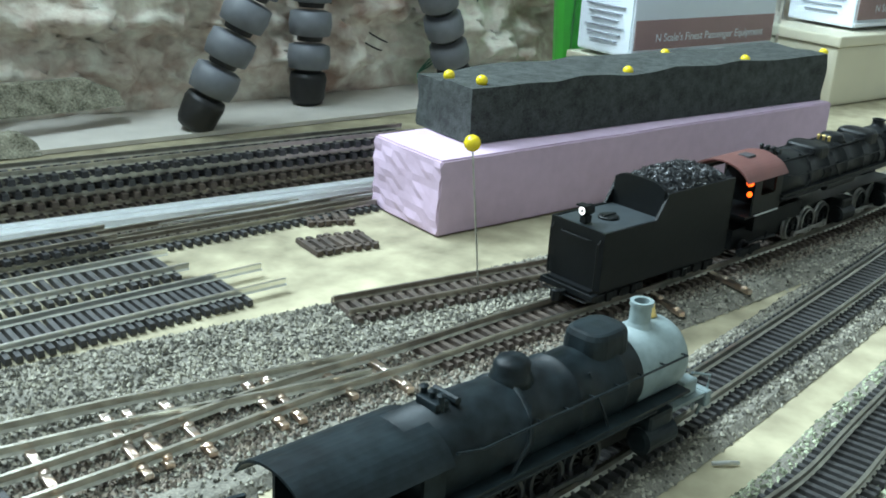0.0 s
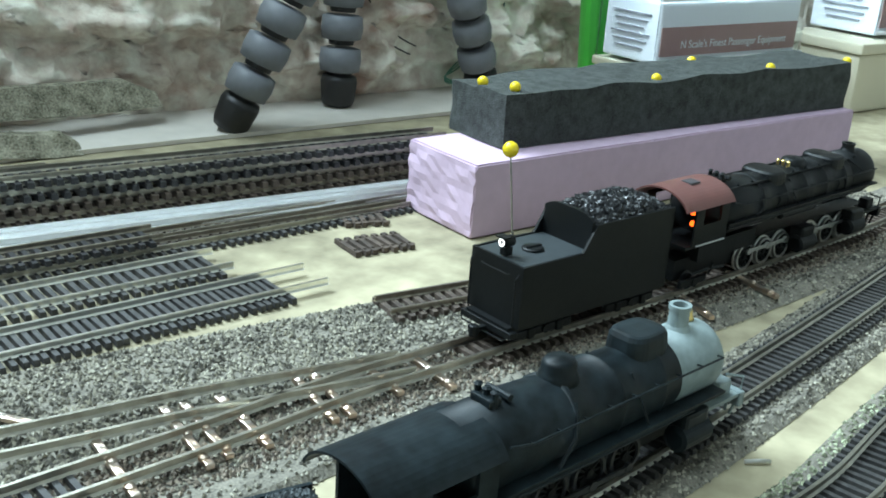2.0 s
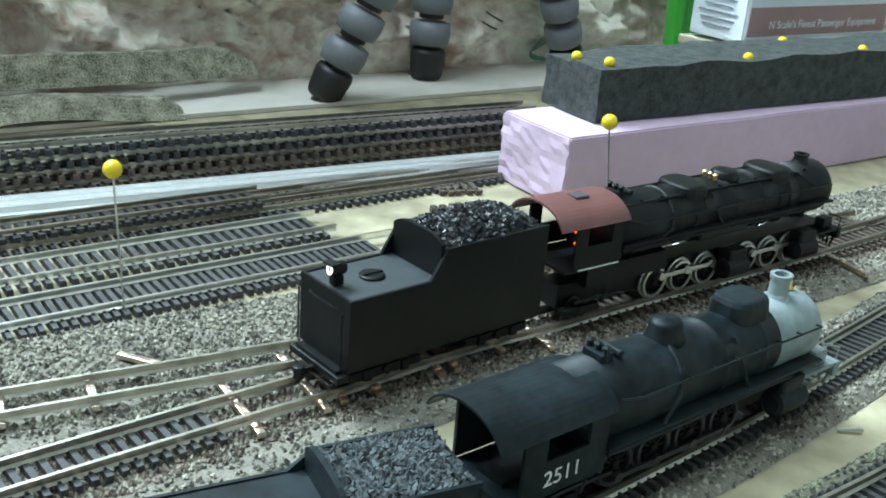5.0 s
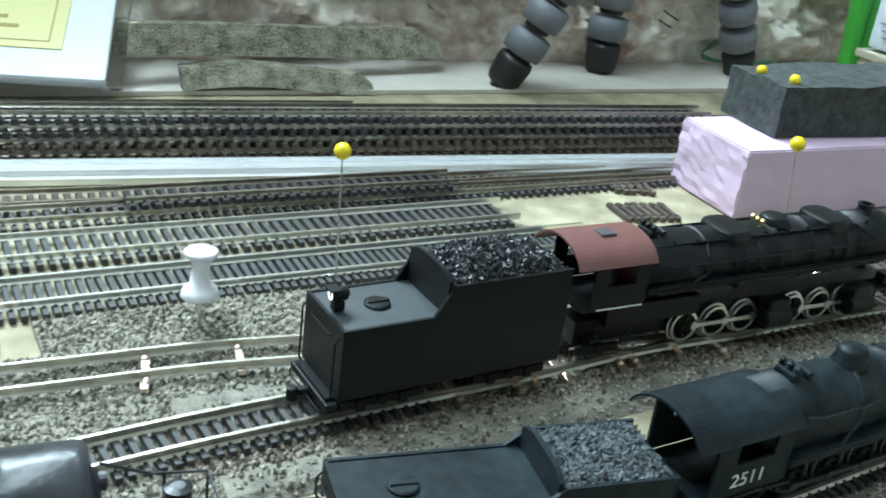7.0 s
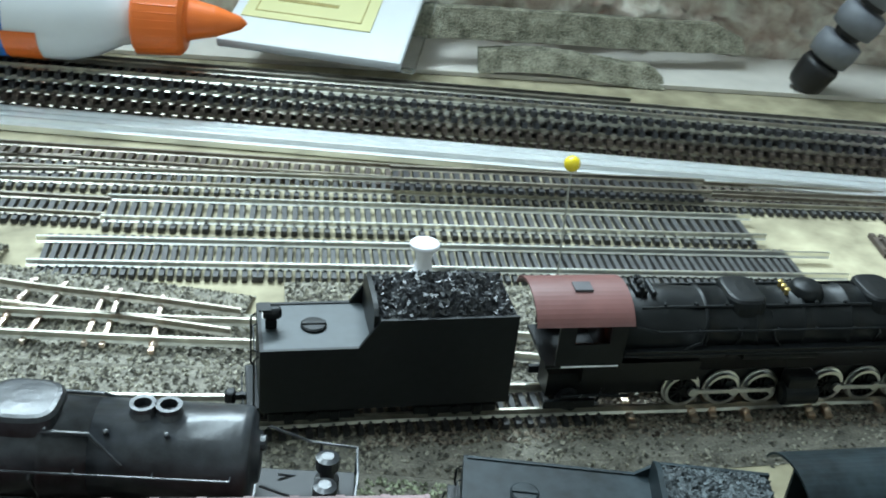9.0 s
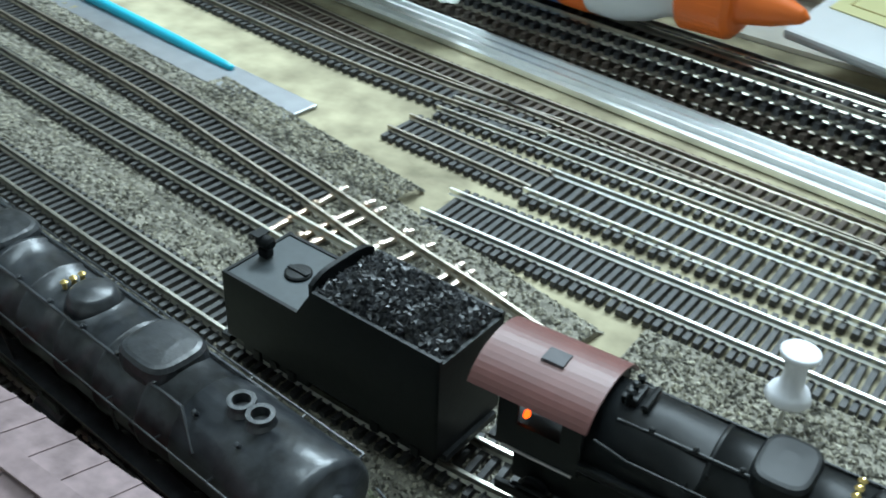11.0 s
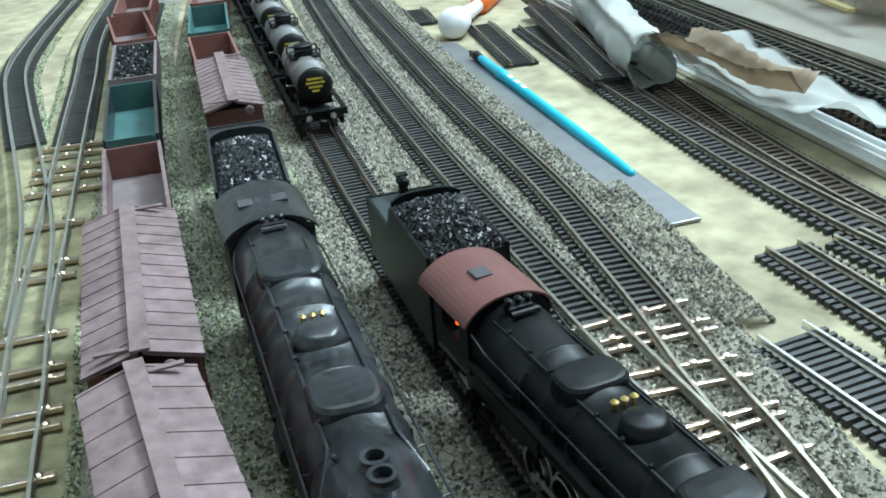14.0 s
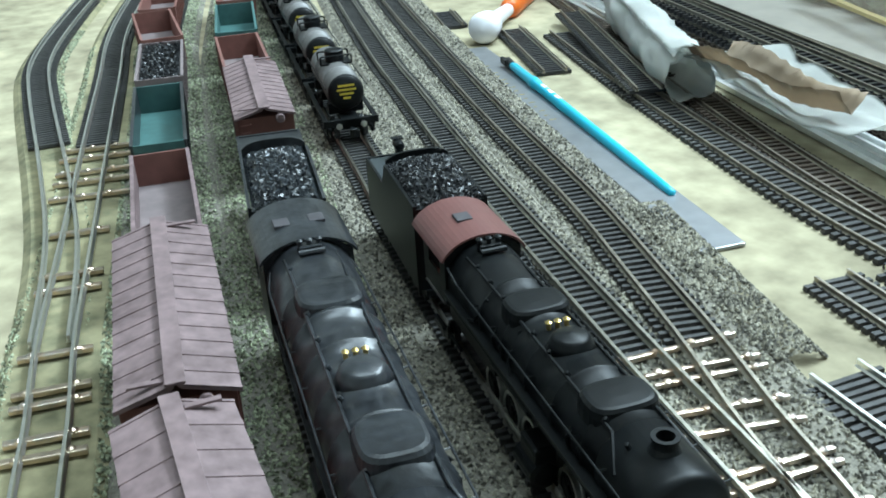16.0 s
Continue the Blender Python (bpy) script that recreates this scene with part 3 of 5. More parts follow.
# bright rail lengths lying side by side
t = thing("rail_bundle", "bundle of bright bare metal rails lying side by side", "rails")
o, d = Vector((-.1200, .2135)), Vector((.9246, -.3810))
n2 = Vector((-d.y, d.x))
for i in range(11):
    bm = bm_new()
    a, b = o + d * (-.46 + random.uniform(0, .03)) + n2 * (.001 + i * .00155), o + d * (.415 + random.uniform(-.02, .02)) + n2 * (.001 + i * .00155)
    line = straight(*a, *b, n=6)
    z = .0005 + (.0018 if i in (2, 5, 8) else 0)
    sweep(bm, line[0], line[1], 0, [(-.00072, z), (.00072, z), (.00072, z + .0022), (-.00072, z + .0022)])
    part("rail", bm, BARMETAL, t)


# ---- rolling stock: x ahead, z up from the rail top ----
def chunks(bm, n, spot, size, seed):
    rng = random.Random(seed)
    for _ in range(n):
        p, r = Vector(spot(rng)), size * rng.uniform(.5, 1.25)
        e = Euler([rng.uniform(0, 6.3) for _ in range(3)]).to_matrix()
        vs = [bm.verts.new(p + e @ Vector((a * r, b * r * .8, c * r * .6))) for a, b, c in ((1, 0, -.2), (-.6, .8, 0), (-.5, -.9, .1), (.1, .1, 1), (.1, -.1, -1))]
        for q in ((0, 1, 3), (1, 2, 3), (2, 0, 3), (1, 0, 4), (2, 1, 4), (0, 2, 4)):
            bm.faces.new([vs[i] for i in q])


def wheel_mesh(r, w, spokes):
    bm = bm_new()
    lathe(bm, [(-w / 2, r * .80), (-w / 2, r * 1.10), (-w * .2, r * 1.10), (-w * .15, r), (w / 2, r * .985), (w / 2, r * .82), (-w / 2, r * .80)], "y", 28)
    rim = bpy.data.meshes.new("tyre")
    bm.to_mesh(rim)
    bm.free()
    rim.materials.append(STEEL)
    bm = bm_new()
    lathe(bm, [(-w * .4, r * .25), (w * .55, r * .22), (w * .6, 0)], "y", 14)
    lathe(bm, [(-w * .35, r * .84), (w * .35, r * .84), (w * .35, r * .72), (-w * .35, r * .72), (-w * .35, r * .84)], "y", 24)
    if spokes:
        for k in range(spokes):
            box(bm, -r * .05, r * .05, -w * .25, w * .25, r * .15, r * .78, m=pose(0, 0, 0, 0, 360 * k / spokes, 0))
    else:
        lathe(bm, [(-w * .1, r * .8), (w * .1, r * .8), (w * .12, 0)], "y", 20)
    box(bm, -r * .5, r * .5, w * .1, w * .32, r * .2, r * .72, m=pose(0, 0, 0, 0, 180, 0))
    core = bpy.data.meshes.new("spokes")
    bm.to_mesh(core)
    bm.free()
    core.materials.append(LOCO)
    return rim, core


DRIVER, SMALLWHEEL, DARKDRIVER = wheel_mesh(.0046, .0016, 12), wheel_mesh(.0027, .0015, 0), wheel_mesh(.0046, .0016, 12)
for me in (DARKDRIVER[0], SMALLWHEEL[0]):
    me.materials[0] = LOCOG


def wheel(kind, parent, x, side, r, name="wheel"):
    """A wheel on one side: its centre is the part's own origin."""
    tyre = new(name, kind[0])
    tyre.parent = parent
    tyre.matrix_basis = Matrix.Translation((x, side * .0049, r)) @ (Matrix.Rotation(math.pi, 4, "Z") if side < 0 else Matrix())
    core = new("spokes", kind[1])
    core.parent = tyre
    return tyre


def truck(parent, x, base, name="truck"):
    bm = bm_new()
    for s in (-1, 1):
        box(bm, -base * .95, base * .95, s * .0072 - .0006, s * .0072 + .0006, .0018, .0040, .0003)
        for k in (-1, 1):
            box(bm, k * base * .5 - .0011, k * base * .5 + .0011, s * .0078 - .0006, s * .0078 + .0006, .0014, .0042, .0003)
        lathe(bm, [(s * .0072 - .0012, .0012), (s * .0072 + .0012, .0012)], "y", 10, pose(0, 0, .003))
    box(bm, -.0014, .0014, -.0075, .0075, .0022, .0046)
    for v in bm.verts:
        v.co.x += x
    tr = part(name, bm, LOCO, parent)
    for k in (-1, 1):
        for s in (-1, 1):
            wheel(SMALLWHEEL, parent, x + k * base * .5, s, .0027)
    return tr


def coupler(parent, x, way):
    bm = bm_new()
    box(bm, x, x + way * .0035, -.0006, .0006, .0030, .0044) if way > 0 else box(bm, x + way * .0035, x, -.0006, .0006, .0030, .0044)
    c = x + way * .0042
    lathe(bm, [(.0022, .0013), (.0050, .0013), (.0052, .0009)], n=10, m=pose(c, 0, 0))
    box(bm, c - .0005, c + .0011, .0006, .0019, .0026, .0048, .0002)
    return part("coupler", bm, LOCO, parent)


def tender(label, m, body, deck, coalmat, L=.0545, W=.0195, deckz=.0200, bunkz=.0238, slope=.0245, lamp=True, group="", seed=1, bunk_in=0.0, coaltop=.0292):
    """A coal tender; x runs from its rear (0) to its front (L)."""
    t = thing("tender", label, "tender", m, group)
    h, base = W / 2, .0062
    bm = bm_new()
    # side walls: low along the water deck, stepping up with a slope to the coal bunker
    for s in (-1, 1):
        y0, y1 = sorted((s * h, s * (h - .0008)))
        prism(bm, [(0.0006, base), (L, base), (L, bunkz), (slope + .001, bunkz), (slope - .0035, deckz), (0.0006, deckz)], y0, y1)
    box(bm, 0, .0008, -h, h, base, deckz)
    box(bm, L - .0008, L, -h, h, base, bunkz - .001)
    part("body", bm, body, t)
    bm = bm_new()
    box(bm, .0008, slope + .004, -h + .0008, h - .0008, deckz - .0012, deckz - .0003)
    part("water_deck", bm, deck, t, "dark flat water deck")
    bm = bm_new()  # sloping rounded end sheet of the bunker
    prof = []
    for k in range(13):
        y = -h + .0008 + (W - .0016) * k / 12
        prof.append((y, bunkz + .0026 * (1 - (abs(y) / h) ** 4)))
    prism(bm, prof + [(h - .0008, deckz - .001), (-h + .0008, deckz - .001)], slope - .0005, slope + .0006, "x")
    part("bunker_sheet", bm, body, t)
    bm = bm_new()
    cx, hx, hy = (slope + L) / 2, (L - slope) / 2 - .001, h - .001

    def spot(rng):
        a, b = rng.uniform(-1, 1), rng.uniform(-1, 1)
        z = bunkz - .0006 + (coaltop - bunkz) * (1 - a ** 4) * (1 - b ** 4) * rng.uniform(.85, 1.0)
        return (cx + a * hx, b * hy * (1 - bunk_in), z)
    g = 14
    vs = [[bm.verts.new((cx + (2 * i / g - 1) * hx, (2 * j / g - 1) * hy, bunkz - .0012 + (coaltop - bunkz) * (1 - (2 * i / g - 1) ** 4) * (1 - (2 * j / g - 1) ** 4))) for j in range(g + 1)] for i in range(g + 1)]
    for i in range(g):
        for j in range(g):
            bm.faces.new((vs[i][j], vs[i + 1][j], vs[i + 1][j + 1], vs[i][j + 1]))
    chunks(bm, 1300, spot, .0011, seed)
    tagged(part("coal_load", bm, coalmat, t, "heaped crushed coal"), kind="stuff")
    bm = bm_new()
    box(bm, -.002, L + .001, -h * .82, h * .82, base - .0016, base)
    box(bm, -.0026, .0002, -h, h, base - .0026, base - .0008, .0003)
    part("frame", bm, LOCO, t)
    bm = bm_new()
    lathe(bm, [(deckz - .0004, .0030), (deckz + .0002, .0030), (deckz + .0005, .0026), (deckz + .0006, 0)], n=20, m=pose(.0125, 0, 0))
    box(bm, .0098, .0152, -.0006, .0006, deckz + .0004, deckz + .0009, .0002)
    part("water_hatch", bm, body, t, "round filler hatch")
    bm = bm_new()
    for s in (-1, 1):
        tube(bm, [(-.0008, s * (h - .0012), base), (-.0012, s * (h - .0012), base + .001), (-.0012, s * (h - .0012), deckz - .003), (-.0002, s * (h - .0012), deckz - .002)], .00025, 6)
    tube(bm, [(-.0002, -h * .55, deckz - .003), (-.0009, -h * .5, deckz - .003), (-.0009, h * .5, deckz - .003), (-.0002, h * .55, deckz - .003)], .00022, 6)
    tube(bm, [(-.0030, -h * .9, base - .0022), (-.0034, -h * .8, base - .0030), (-.0034, h * .8, base - .0030), (-.0030, h * .9, base - .0022)], .00022, 6)
    part("grab_rail", bm, LOCO, t)
    if lamp:
        bm = bm_new()
        box(bm, .0016, .0042, -.0011, .0011, deckz, deckz + .0022, .0003)
        lathe(bm, [(.0004, .0012), (.0012, .0016), (.0040, .0015), (.0046, .0009)], "x", 16, pose(.0006, 0, deckz + .0037))
        box(bm, .0002, .0028, -.0017, .0017, deckz + .0050, deckz + .0054)
        la = part("rear_lamp", bm, body, t, "small lit rear headlamp")
        bm = bm_new()
        lathe(bm, [(.00075, .0), (.00065, .0011), (.0011, .0012)], "x", 14, pose(.0003, 0, deckz + .0037))
        part("lens", bm, LAMPLENS, la, "glowing white lens")
    truck(t, .012, .0105)
    truck(t, L - .012, .0105)
    coupler(t, -.002, -1)
    return t


def ring(bm, outer, inner, y0, y1):
    """A sheet from y0 to y1 with one window: (x0, z0, x1, z1) of the sheet and of its opening."""
    def loop(q, y):
        return [bm.verts.new((x, y, z)) for x, z in ((q[0], q[1]), (q[2], q[1]), (q[2], q[3]), (q[0], q[3]))]
    a, b, e, f = loop(outer, y0), loop(inner, y0), loop(outer, y1), loop(inner, y1)
    for i in range(4):
        j = (i + 1) % 4
        bm.faces.new((a[i], a[j], b[j], b[i]))
        bm.faces.new((e[j], e[i], f[i], f[j]))
        bm.faces.new((a[j], a[i], e[i], e[j]))
        bm.faces.new((b[i], b[j], f[j], f[i]))
    bmesh.ops.recalc_face_normals(bm, faces=bm.faces)


def saddle_dome(bm, x, rx, ry, z0, z1, top=.82):
    """A low oval dome that sits astride the boiler."""
    prof = [(z0, 1.0), (z0 + (z1 - z0) * .6, .99), (z0 + (z1 - z0) * .86, .95), (z0 + (z1 - z0) * .97, .87), (z1, .76), (z1 + .0002, .3)]
    rings = []
    for z, k in prof:
        rings.append([bm.verts.new((x + rx * k * math.copysign(abs(math.cos(w)) ** .6, math.cos(w)), ry * k * math.copysign(abs(math.sin(w)) ** .6, math.sin(w)), z)) for w in [2 * math.pi * i / 28 for i in range(28)]])
    for a, b in zip(rings, rings[1:]):
        for i in range(28):
            bm.faces.new((a[i], a[(i + 1) % 28], b[(i + 1) % 28], b[i]))
    bm.faces.new(rings[-1])


def locomotive(label, m, paint, roofmat, cab=(0, .0245), front=.100, br=.0082, bz=.0178, domes=(), rounds=(), stacks=(), smokebox=None, sb_from=.080, drivers=(.030, .041, .052, .068, .079, .090), number="", glow=False, vents=(), name="steam_locomotive", roofz=.0262, bell=True, group="", W=.0094, tyres=None, cabz=.0085, boardz=.0126):
    """A steam locomotive; x runs from the cab's rear edge (0) to the pilot."""
    t = thing(name, label, "locomotive", m, group)
    smokebox = smokebox or paint
    c1 = cab[1]
    # boiler in tapered courses with bands
    bm = bm_new()
    prof = [(c1 - .004, br * 1.06), (c1 + .012, br * 1.06), (c1 + .020, br * 1.0)]
    x = c1 + .020
    while x < sb_from:
        prof += [(x, br), (x + .0002, br + .00038), (x + .0010, br + .00038), (x + .0012, br)]
        x += .0125
    prof += [(sb_from, br * .985)]
    lathe(bm, prof, "x", 36, pose(0, 0, bz))
    part("boiler", bm, paint, t, smooth=True)
    bm = bm_new()
    lathe(bm, [(sb_from, br * .99), (front - .0018, br * .99), (front - .0006, br * .96), (front, br * .86), (front + .0002, br * .55), (front + .0012, br * .5), (front + .0016, 0)], "x", 36, pose(0, 0, bz))
    part("smokebox", bm, smokebox, t, "grey smokebox" if smokebox is SMOKEBOX else "", smooth=True)
    # cab: walls with window openings, and a bent roof
    wz0, wz1 = cabz, roofz - .0047
    for s in (-1, 1):
        bm = bm_new()
        y0, y1 = sorted((s * W, s * (W - .0007)))
        k1, k2 = c1 * .36, c1 * .80
        ring(bm, (.003, wz0, c1, wz1), (k1, wz1 - .0060, k2, wz1 - .0010), y0, y1)
        part("cab_side", bm, paint, t)
    bm = bm_new()
    prism(bm, [(-W + .0007, cabz), (W - .0007, cabz), (W - .0007, wz1), (W * .6, roofz - .0019), (0, roofz - .0008), (-W * .6, roofz - .0019), (-W + .0007, wz1)], c1 - .0009, c1 - .0001, "x")
    part("cab_front", bm, paint, t)
    bm = bm_new()
    box(bm, .001, c1 - .001, -W + .0008, W - .0008, cabz - .0010, cabz - .0001)
    part("cab_floor", bm, paint, t)
    bm = bm_new()
    arc = [((W + .0010) * math.sin(a), roofz - .0052 * (1 - math.cos(a)) / (1 - math.cos(1.25))) for a in np.linspace(-1.25, 1.25, 21)]
    k = (W + .0010) / arc[-1][0]
    shell(bm, [(y * k, z) for y, z in arc], .0005, -.003, c1 + .001)
    roof = part("cab_roof", bm, roofmat, t, "curved maroon cab roof" if roofmat is MAROON else "")
    for vx, vy in vents:
        bm = bm_new()
        zz = np.interp(abs(vy), [abs(y * k) for y, z in arc[10:]], [z for y, z in arc[10:]])
        box(bm, vx - .0022, vx + .0022, vy - .0019, vy + .0019, zz - .0008, zz + .0004, .0002)
        part("roof_vent", bm, VENT, roof, "small dark roof hatch")
    if glow:
        bm = bm_new()
        lathe(bm, [(0, .0012), (.0006, .0013), (.0010, .0003)], "x", 10, pose(.0068, -.0052, cabz + .0092))
        lathe(bm, [(0, .0008), (.0006, .0009), (.0010, .0003)], "x", 10, pose(.0066, -.0056, cabz + .0055))
        part("firebox_glow", bm, GLOW, t, "orange glow of the cab light")
        bm = bm_new()
        tube(bm, [(.0045, -W - .0002, cabz), (c1 - .001, -W - .0002, cabz)], .0003, 6)
        part("cab_step_edge", bm, STEEL, t)
    # running boards and pipes
    bm = bm_new()
    for s in (-1, 1):
        y0, y1 = sorted((s * .0068, s * .0103))
        box(bm, c1, front - .002, y0, y1, boardz, boardz + .0006)
        box(bm, c1 + .004, c1 + .026, *sorted((s * .0072, s * .0094)), boardz - .0022, boardz - .0002, .0004)
        tube(bm, [(c1, s * .0098, boardz - .0008), (front - .012, s * .0098, boardz - .0008)], .0004, 6)
    part("running_board", bm, paint, t)
    bm = bm_new()
    for s in (-1, 1):
        tube(bm, [(c1 + .002, s * .0094, bz + .0046)] + [(xx, s * (br + .0009), bz + .0030) for xx in np.linspace(c1 + .008, front - .003, 9)], .00025, 6)
        for xx in np.linspace(c1 + .008, front - .003, 9):
            tube(bm, [(xx, s * br * .9, bz + .0028), (xx, s * (br + .001), bz + .0030)], .0002, 5)
        tube(bm, [(c1 + .015, s * .0094, boardz + .0004), (c1 + .019, s * (br + .0008), bz - .0003), (c1 + .021, s * br * .8, bz + .0055)], .0004, 6)
        tube(bm, [(c1 + .040, s * .0094, boardz + .0004), (c1 + .038, s * (br + .0006), bz + .0002), (c1 + .037, s * br * .7, bz + .0062)], .0003, 6)
    part("handrail", bm, paint, t)
    # domes, stacks, fittings
    for x, rx, ry, h in domes:
        bm = bm_new()
        saddle_dome(bm, x, rx, ry, bz + br * .45, bz + br + h)
        part("sand_dome", bm, paint, t, smooth=False)
    for x, r, h in rounds:
        bm = bm_new()
        lathe(bm, [(bz + br * .8, r * 1.3), (bz + br + .0006, r * 1.08), (bz + br + .0011, r), (bz + br + h * .75, r * .98), (bz + br + h, r * .8), (bz + br + h + .0003, 0)], n=24, m=pose(x, 0, 0))
        part("steam_dome", bm, paint, t, smooth=True)
    for x, r, h in stacks:
        bm = bm_new()
        lathe(bm, [(bz + br * .85, r * 1.5), (bz + br + .0006, r * 1.05), (bz + br + h * .8, r), (bz + br + h * .82, r * 1.15), (bz + br + h, r * 1.15), (bz + br + h, r * .75), (bz + br, r * .7), (bz + br - .0002, 0)], n=22, m=pose(x, 0, 0))
        part("chimney", bm, smokebox, t, smooth=False)
    bm = bm_new()  # turret and valves before the cab
    box(bm, c1 + .003, c1 + .006, -.0026, .0026, bz + br + .0002, bz + br + .0018, .0004)
    for s in (-1, 0, 1):
        lathe(bm, [(bz + br, .0007), (bz + br + .0028, .0006), (bz + br + .0030, .0009), (bz + br + .0034, .0004)], n=8, m=pose(c1 + .0045, s * .0022, 0))
    lathe(bm, [(-.003, .0007), (.003, .0007)], "y", 8, pose(c1 + .0075, 0, bz + br + .0012))
    part("turret", bm, paint, t)
    if bell:
        bm = bm_new()
        for k in range(3):
            lathe(bm, [(bz + br, .0005), (bz + br + .0012, .0005), (bz + br + .0015, .0008), (bz + br + .0020, .0002)], n=8, m=pose(rounds[0][0] - .0062 if rounds else c1 + .02, (k - 1) * .0019, -.0001))
        part("pop_valve", bm, BRASS, t, "small brass safety valves")
    if len(drivers) > 5:
        for s in (-1, 1):
            bm = bm_new()
            lathe(bm, [(c1 + .030, .0006), (c1 + .0305, .0015), (c1 + .050, .0015), (c1 + .0505, .0006)], "x", 14, pose(0, s * .0086, boardz - .0018))
            part("air_tank", bm, paint, t)
            bm = bm_new()
            tube(bm, [(c1 + .004, s * br * .62, bz + br * .84)] + [(xx, s * br * .60, bz + br * .86) for xx in np.linspace(c1 + .012, sb_from, 6)] + [(sb_from + .006, s * br * .9, bz + br * .4)], .0004, 6)
            part("feed_pipe", bm, paint, t)
            for x, rx, ry, h in domes:
                for q in (-.4, .4):
                    bm = bm_new()
                    tube(bm, [(x + q * rx, s * ry * .9, bz + br * .62), (x + q * rx, s * (br + .0005), bz + .001), (x + q * rx * 1.6, s * (br * .9), bz - br * .65)], .0003, 5)
                    part("sand_pipe", bm, paint, t)
        for k in range(10):
            bm = bm_new()
            xx = c1 + .010 + k * (front - c1 - .014) / 10
            lathe(bm, [(0, .0005), (.0011, .0005), (.0012, .0002)], n=7, m=pose(xx, -br * .52, bz + br * .84, 30, 0, 0))
            part("washout_plug", bm, paint, t)
    # headlamp, front deck and pilot
    bm = bm_new()
    lathe(bm, [(front - .0005, .0014), (front + .0022, .0016), (front + .0024, .0012), (front + .0016, .0)], "x", 14, pose(0, 0, bz + br * .35))
    part("headlight", bm, paint, t)
    bm = bm_new()
    box(bm, front - .004, front + .0085, -.0082, .0082, .0078, .0086)
    box(bm, front + .0070, front + .0090, -.0086, .0086, .0052, .0088, .0004)
    for s in (-1, 1):
        tube(bm, [(front + .0086, s * .0075, .0088), (front + .0090, s * .0075, .0118), (front + .004, s * .0062, .0135)], .0003, 6)
        box(bm, front + .001, front + .0055, s * .0052 - .0018, s * .0052 + .0018, .0086, .0122, .0006)
    for k in range(7):
        y = (k - 3) * .0022
        tube(bm, [(front + .0088, y, .0054), (front + .0122 - abs(y) * .35, y * .75, .0012)], .0004, 5)
    part("pilot", bm, smokebox if smokebox is SMOKEBOX else paint, t)
    coupler(t, front + .0085, 1)
    # frame, cylinders, wheels and rods
    bm = bm_new()
    box(bm, .004, front + .004, -.0036, .0036, .0030, .0095)
    box(bm, c1 - .008, c1 + .022, -.0062, .0062, .0085, .0140)
    part("frame", bm, LOCO, t)
    cyl = [front - .010] + ([drivers[len(drivers) // 2 - 1] + .0085] if len(drivers) > 5 else [])
    for cx in cyl:
        for s in (-1, 1):
            bm = bm_new()
            lathe(bm, [(cx - .0048, .0020), (cx - .0044, .0030), (cx + .0044, .0030), (cx + .0048, .0020)], "x", 18, pose(0, s * .0082, .0050))
            box(bm, cx - .004, cx + .004, s * .0075 - .0024, s * .0075 + .0024, .0062, .0108, .0010)
            part("cylinder", bm, paint, t)
    ws, rods = [], []
    for x in drivers:
        for s in (-1, 1):
            ws.append(wheel(tyres or DRIVER, t, x, s, .0046, "driving_wheel"))
    half = len(drivers) // 2
    sets = [drivers[:half], drivers[half:]] if len(drivers) > 5 else [drivers]
    for q in sets:
        for s in (-1, 1):
            bm = bm_new()
            box(bm, q[0] - .001, q[-1] + .001, -.0003, .0003, -.0006, .0006, .0002)
            for x in q:
                lathe(bm, [(-.0005, .0011), (.0005, .0011)], "y", 10, pose(x, 0, 0))
            rod = part("side_rod", bm, STEEL if paint is LOCO else LOCOG, t)
            rod.matrix_basis = pose(0, s * .0066, .0046 - .0022)
            rods.append((rod, s))
    for x in (c1 - .010, front - .002):
        for s in (-1, 1):
            wheel(SMALLWHEEL, t, x, s, .0027)
    bm = bm_new()
    for s in (-1, 1):
        box(bm, c1 - .017, c1 - .004, s * .0072 - .0006, s * .0072 + .0006, .0022, .0044, .0003)
        lathe(bm, [(s * .0072 - .0008, .0014), (s * .0072 + .0014, .0012)], "y", 10, pose(c1 - .010, 0, .003))
        tube(bm, [(c1 - .004, s * .0082, .0045), (c1 - .003, s * .0085, .0085)], .0004, 6)
        tube(bm, [(c1 - .013, s * .0080, .006), (c1 - .006, s * .0082, .0065), (c1 + .004, s * .0078, .0055)], .0005, 6)
    part("trailing_truck", bm, LOCO, t)
    if number:
        for s in (-1, 1):
            cu = bpy.data.curves.new("number", "FONT")
            cu.body, cu.size, cu.align_x, cu.extrude = number, .0044, "CENTER", .00005
            ob = new("road_number", cu)
            cu.materials.append(WHITE)
            ob.parent = t
            ob.matrix_basis = pose(.012, s * (W + .0002), .0105, 90, 0, 0 if s < 0 else 180)
            ob["label"] = "white painted road number"
    return t, ws, rods


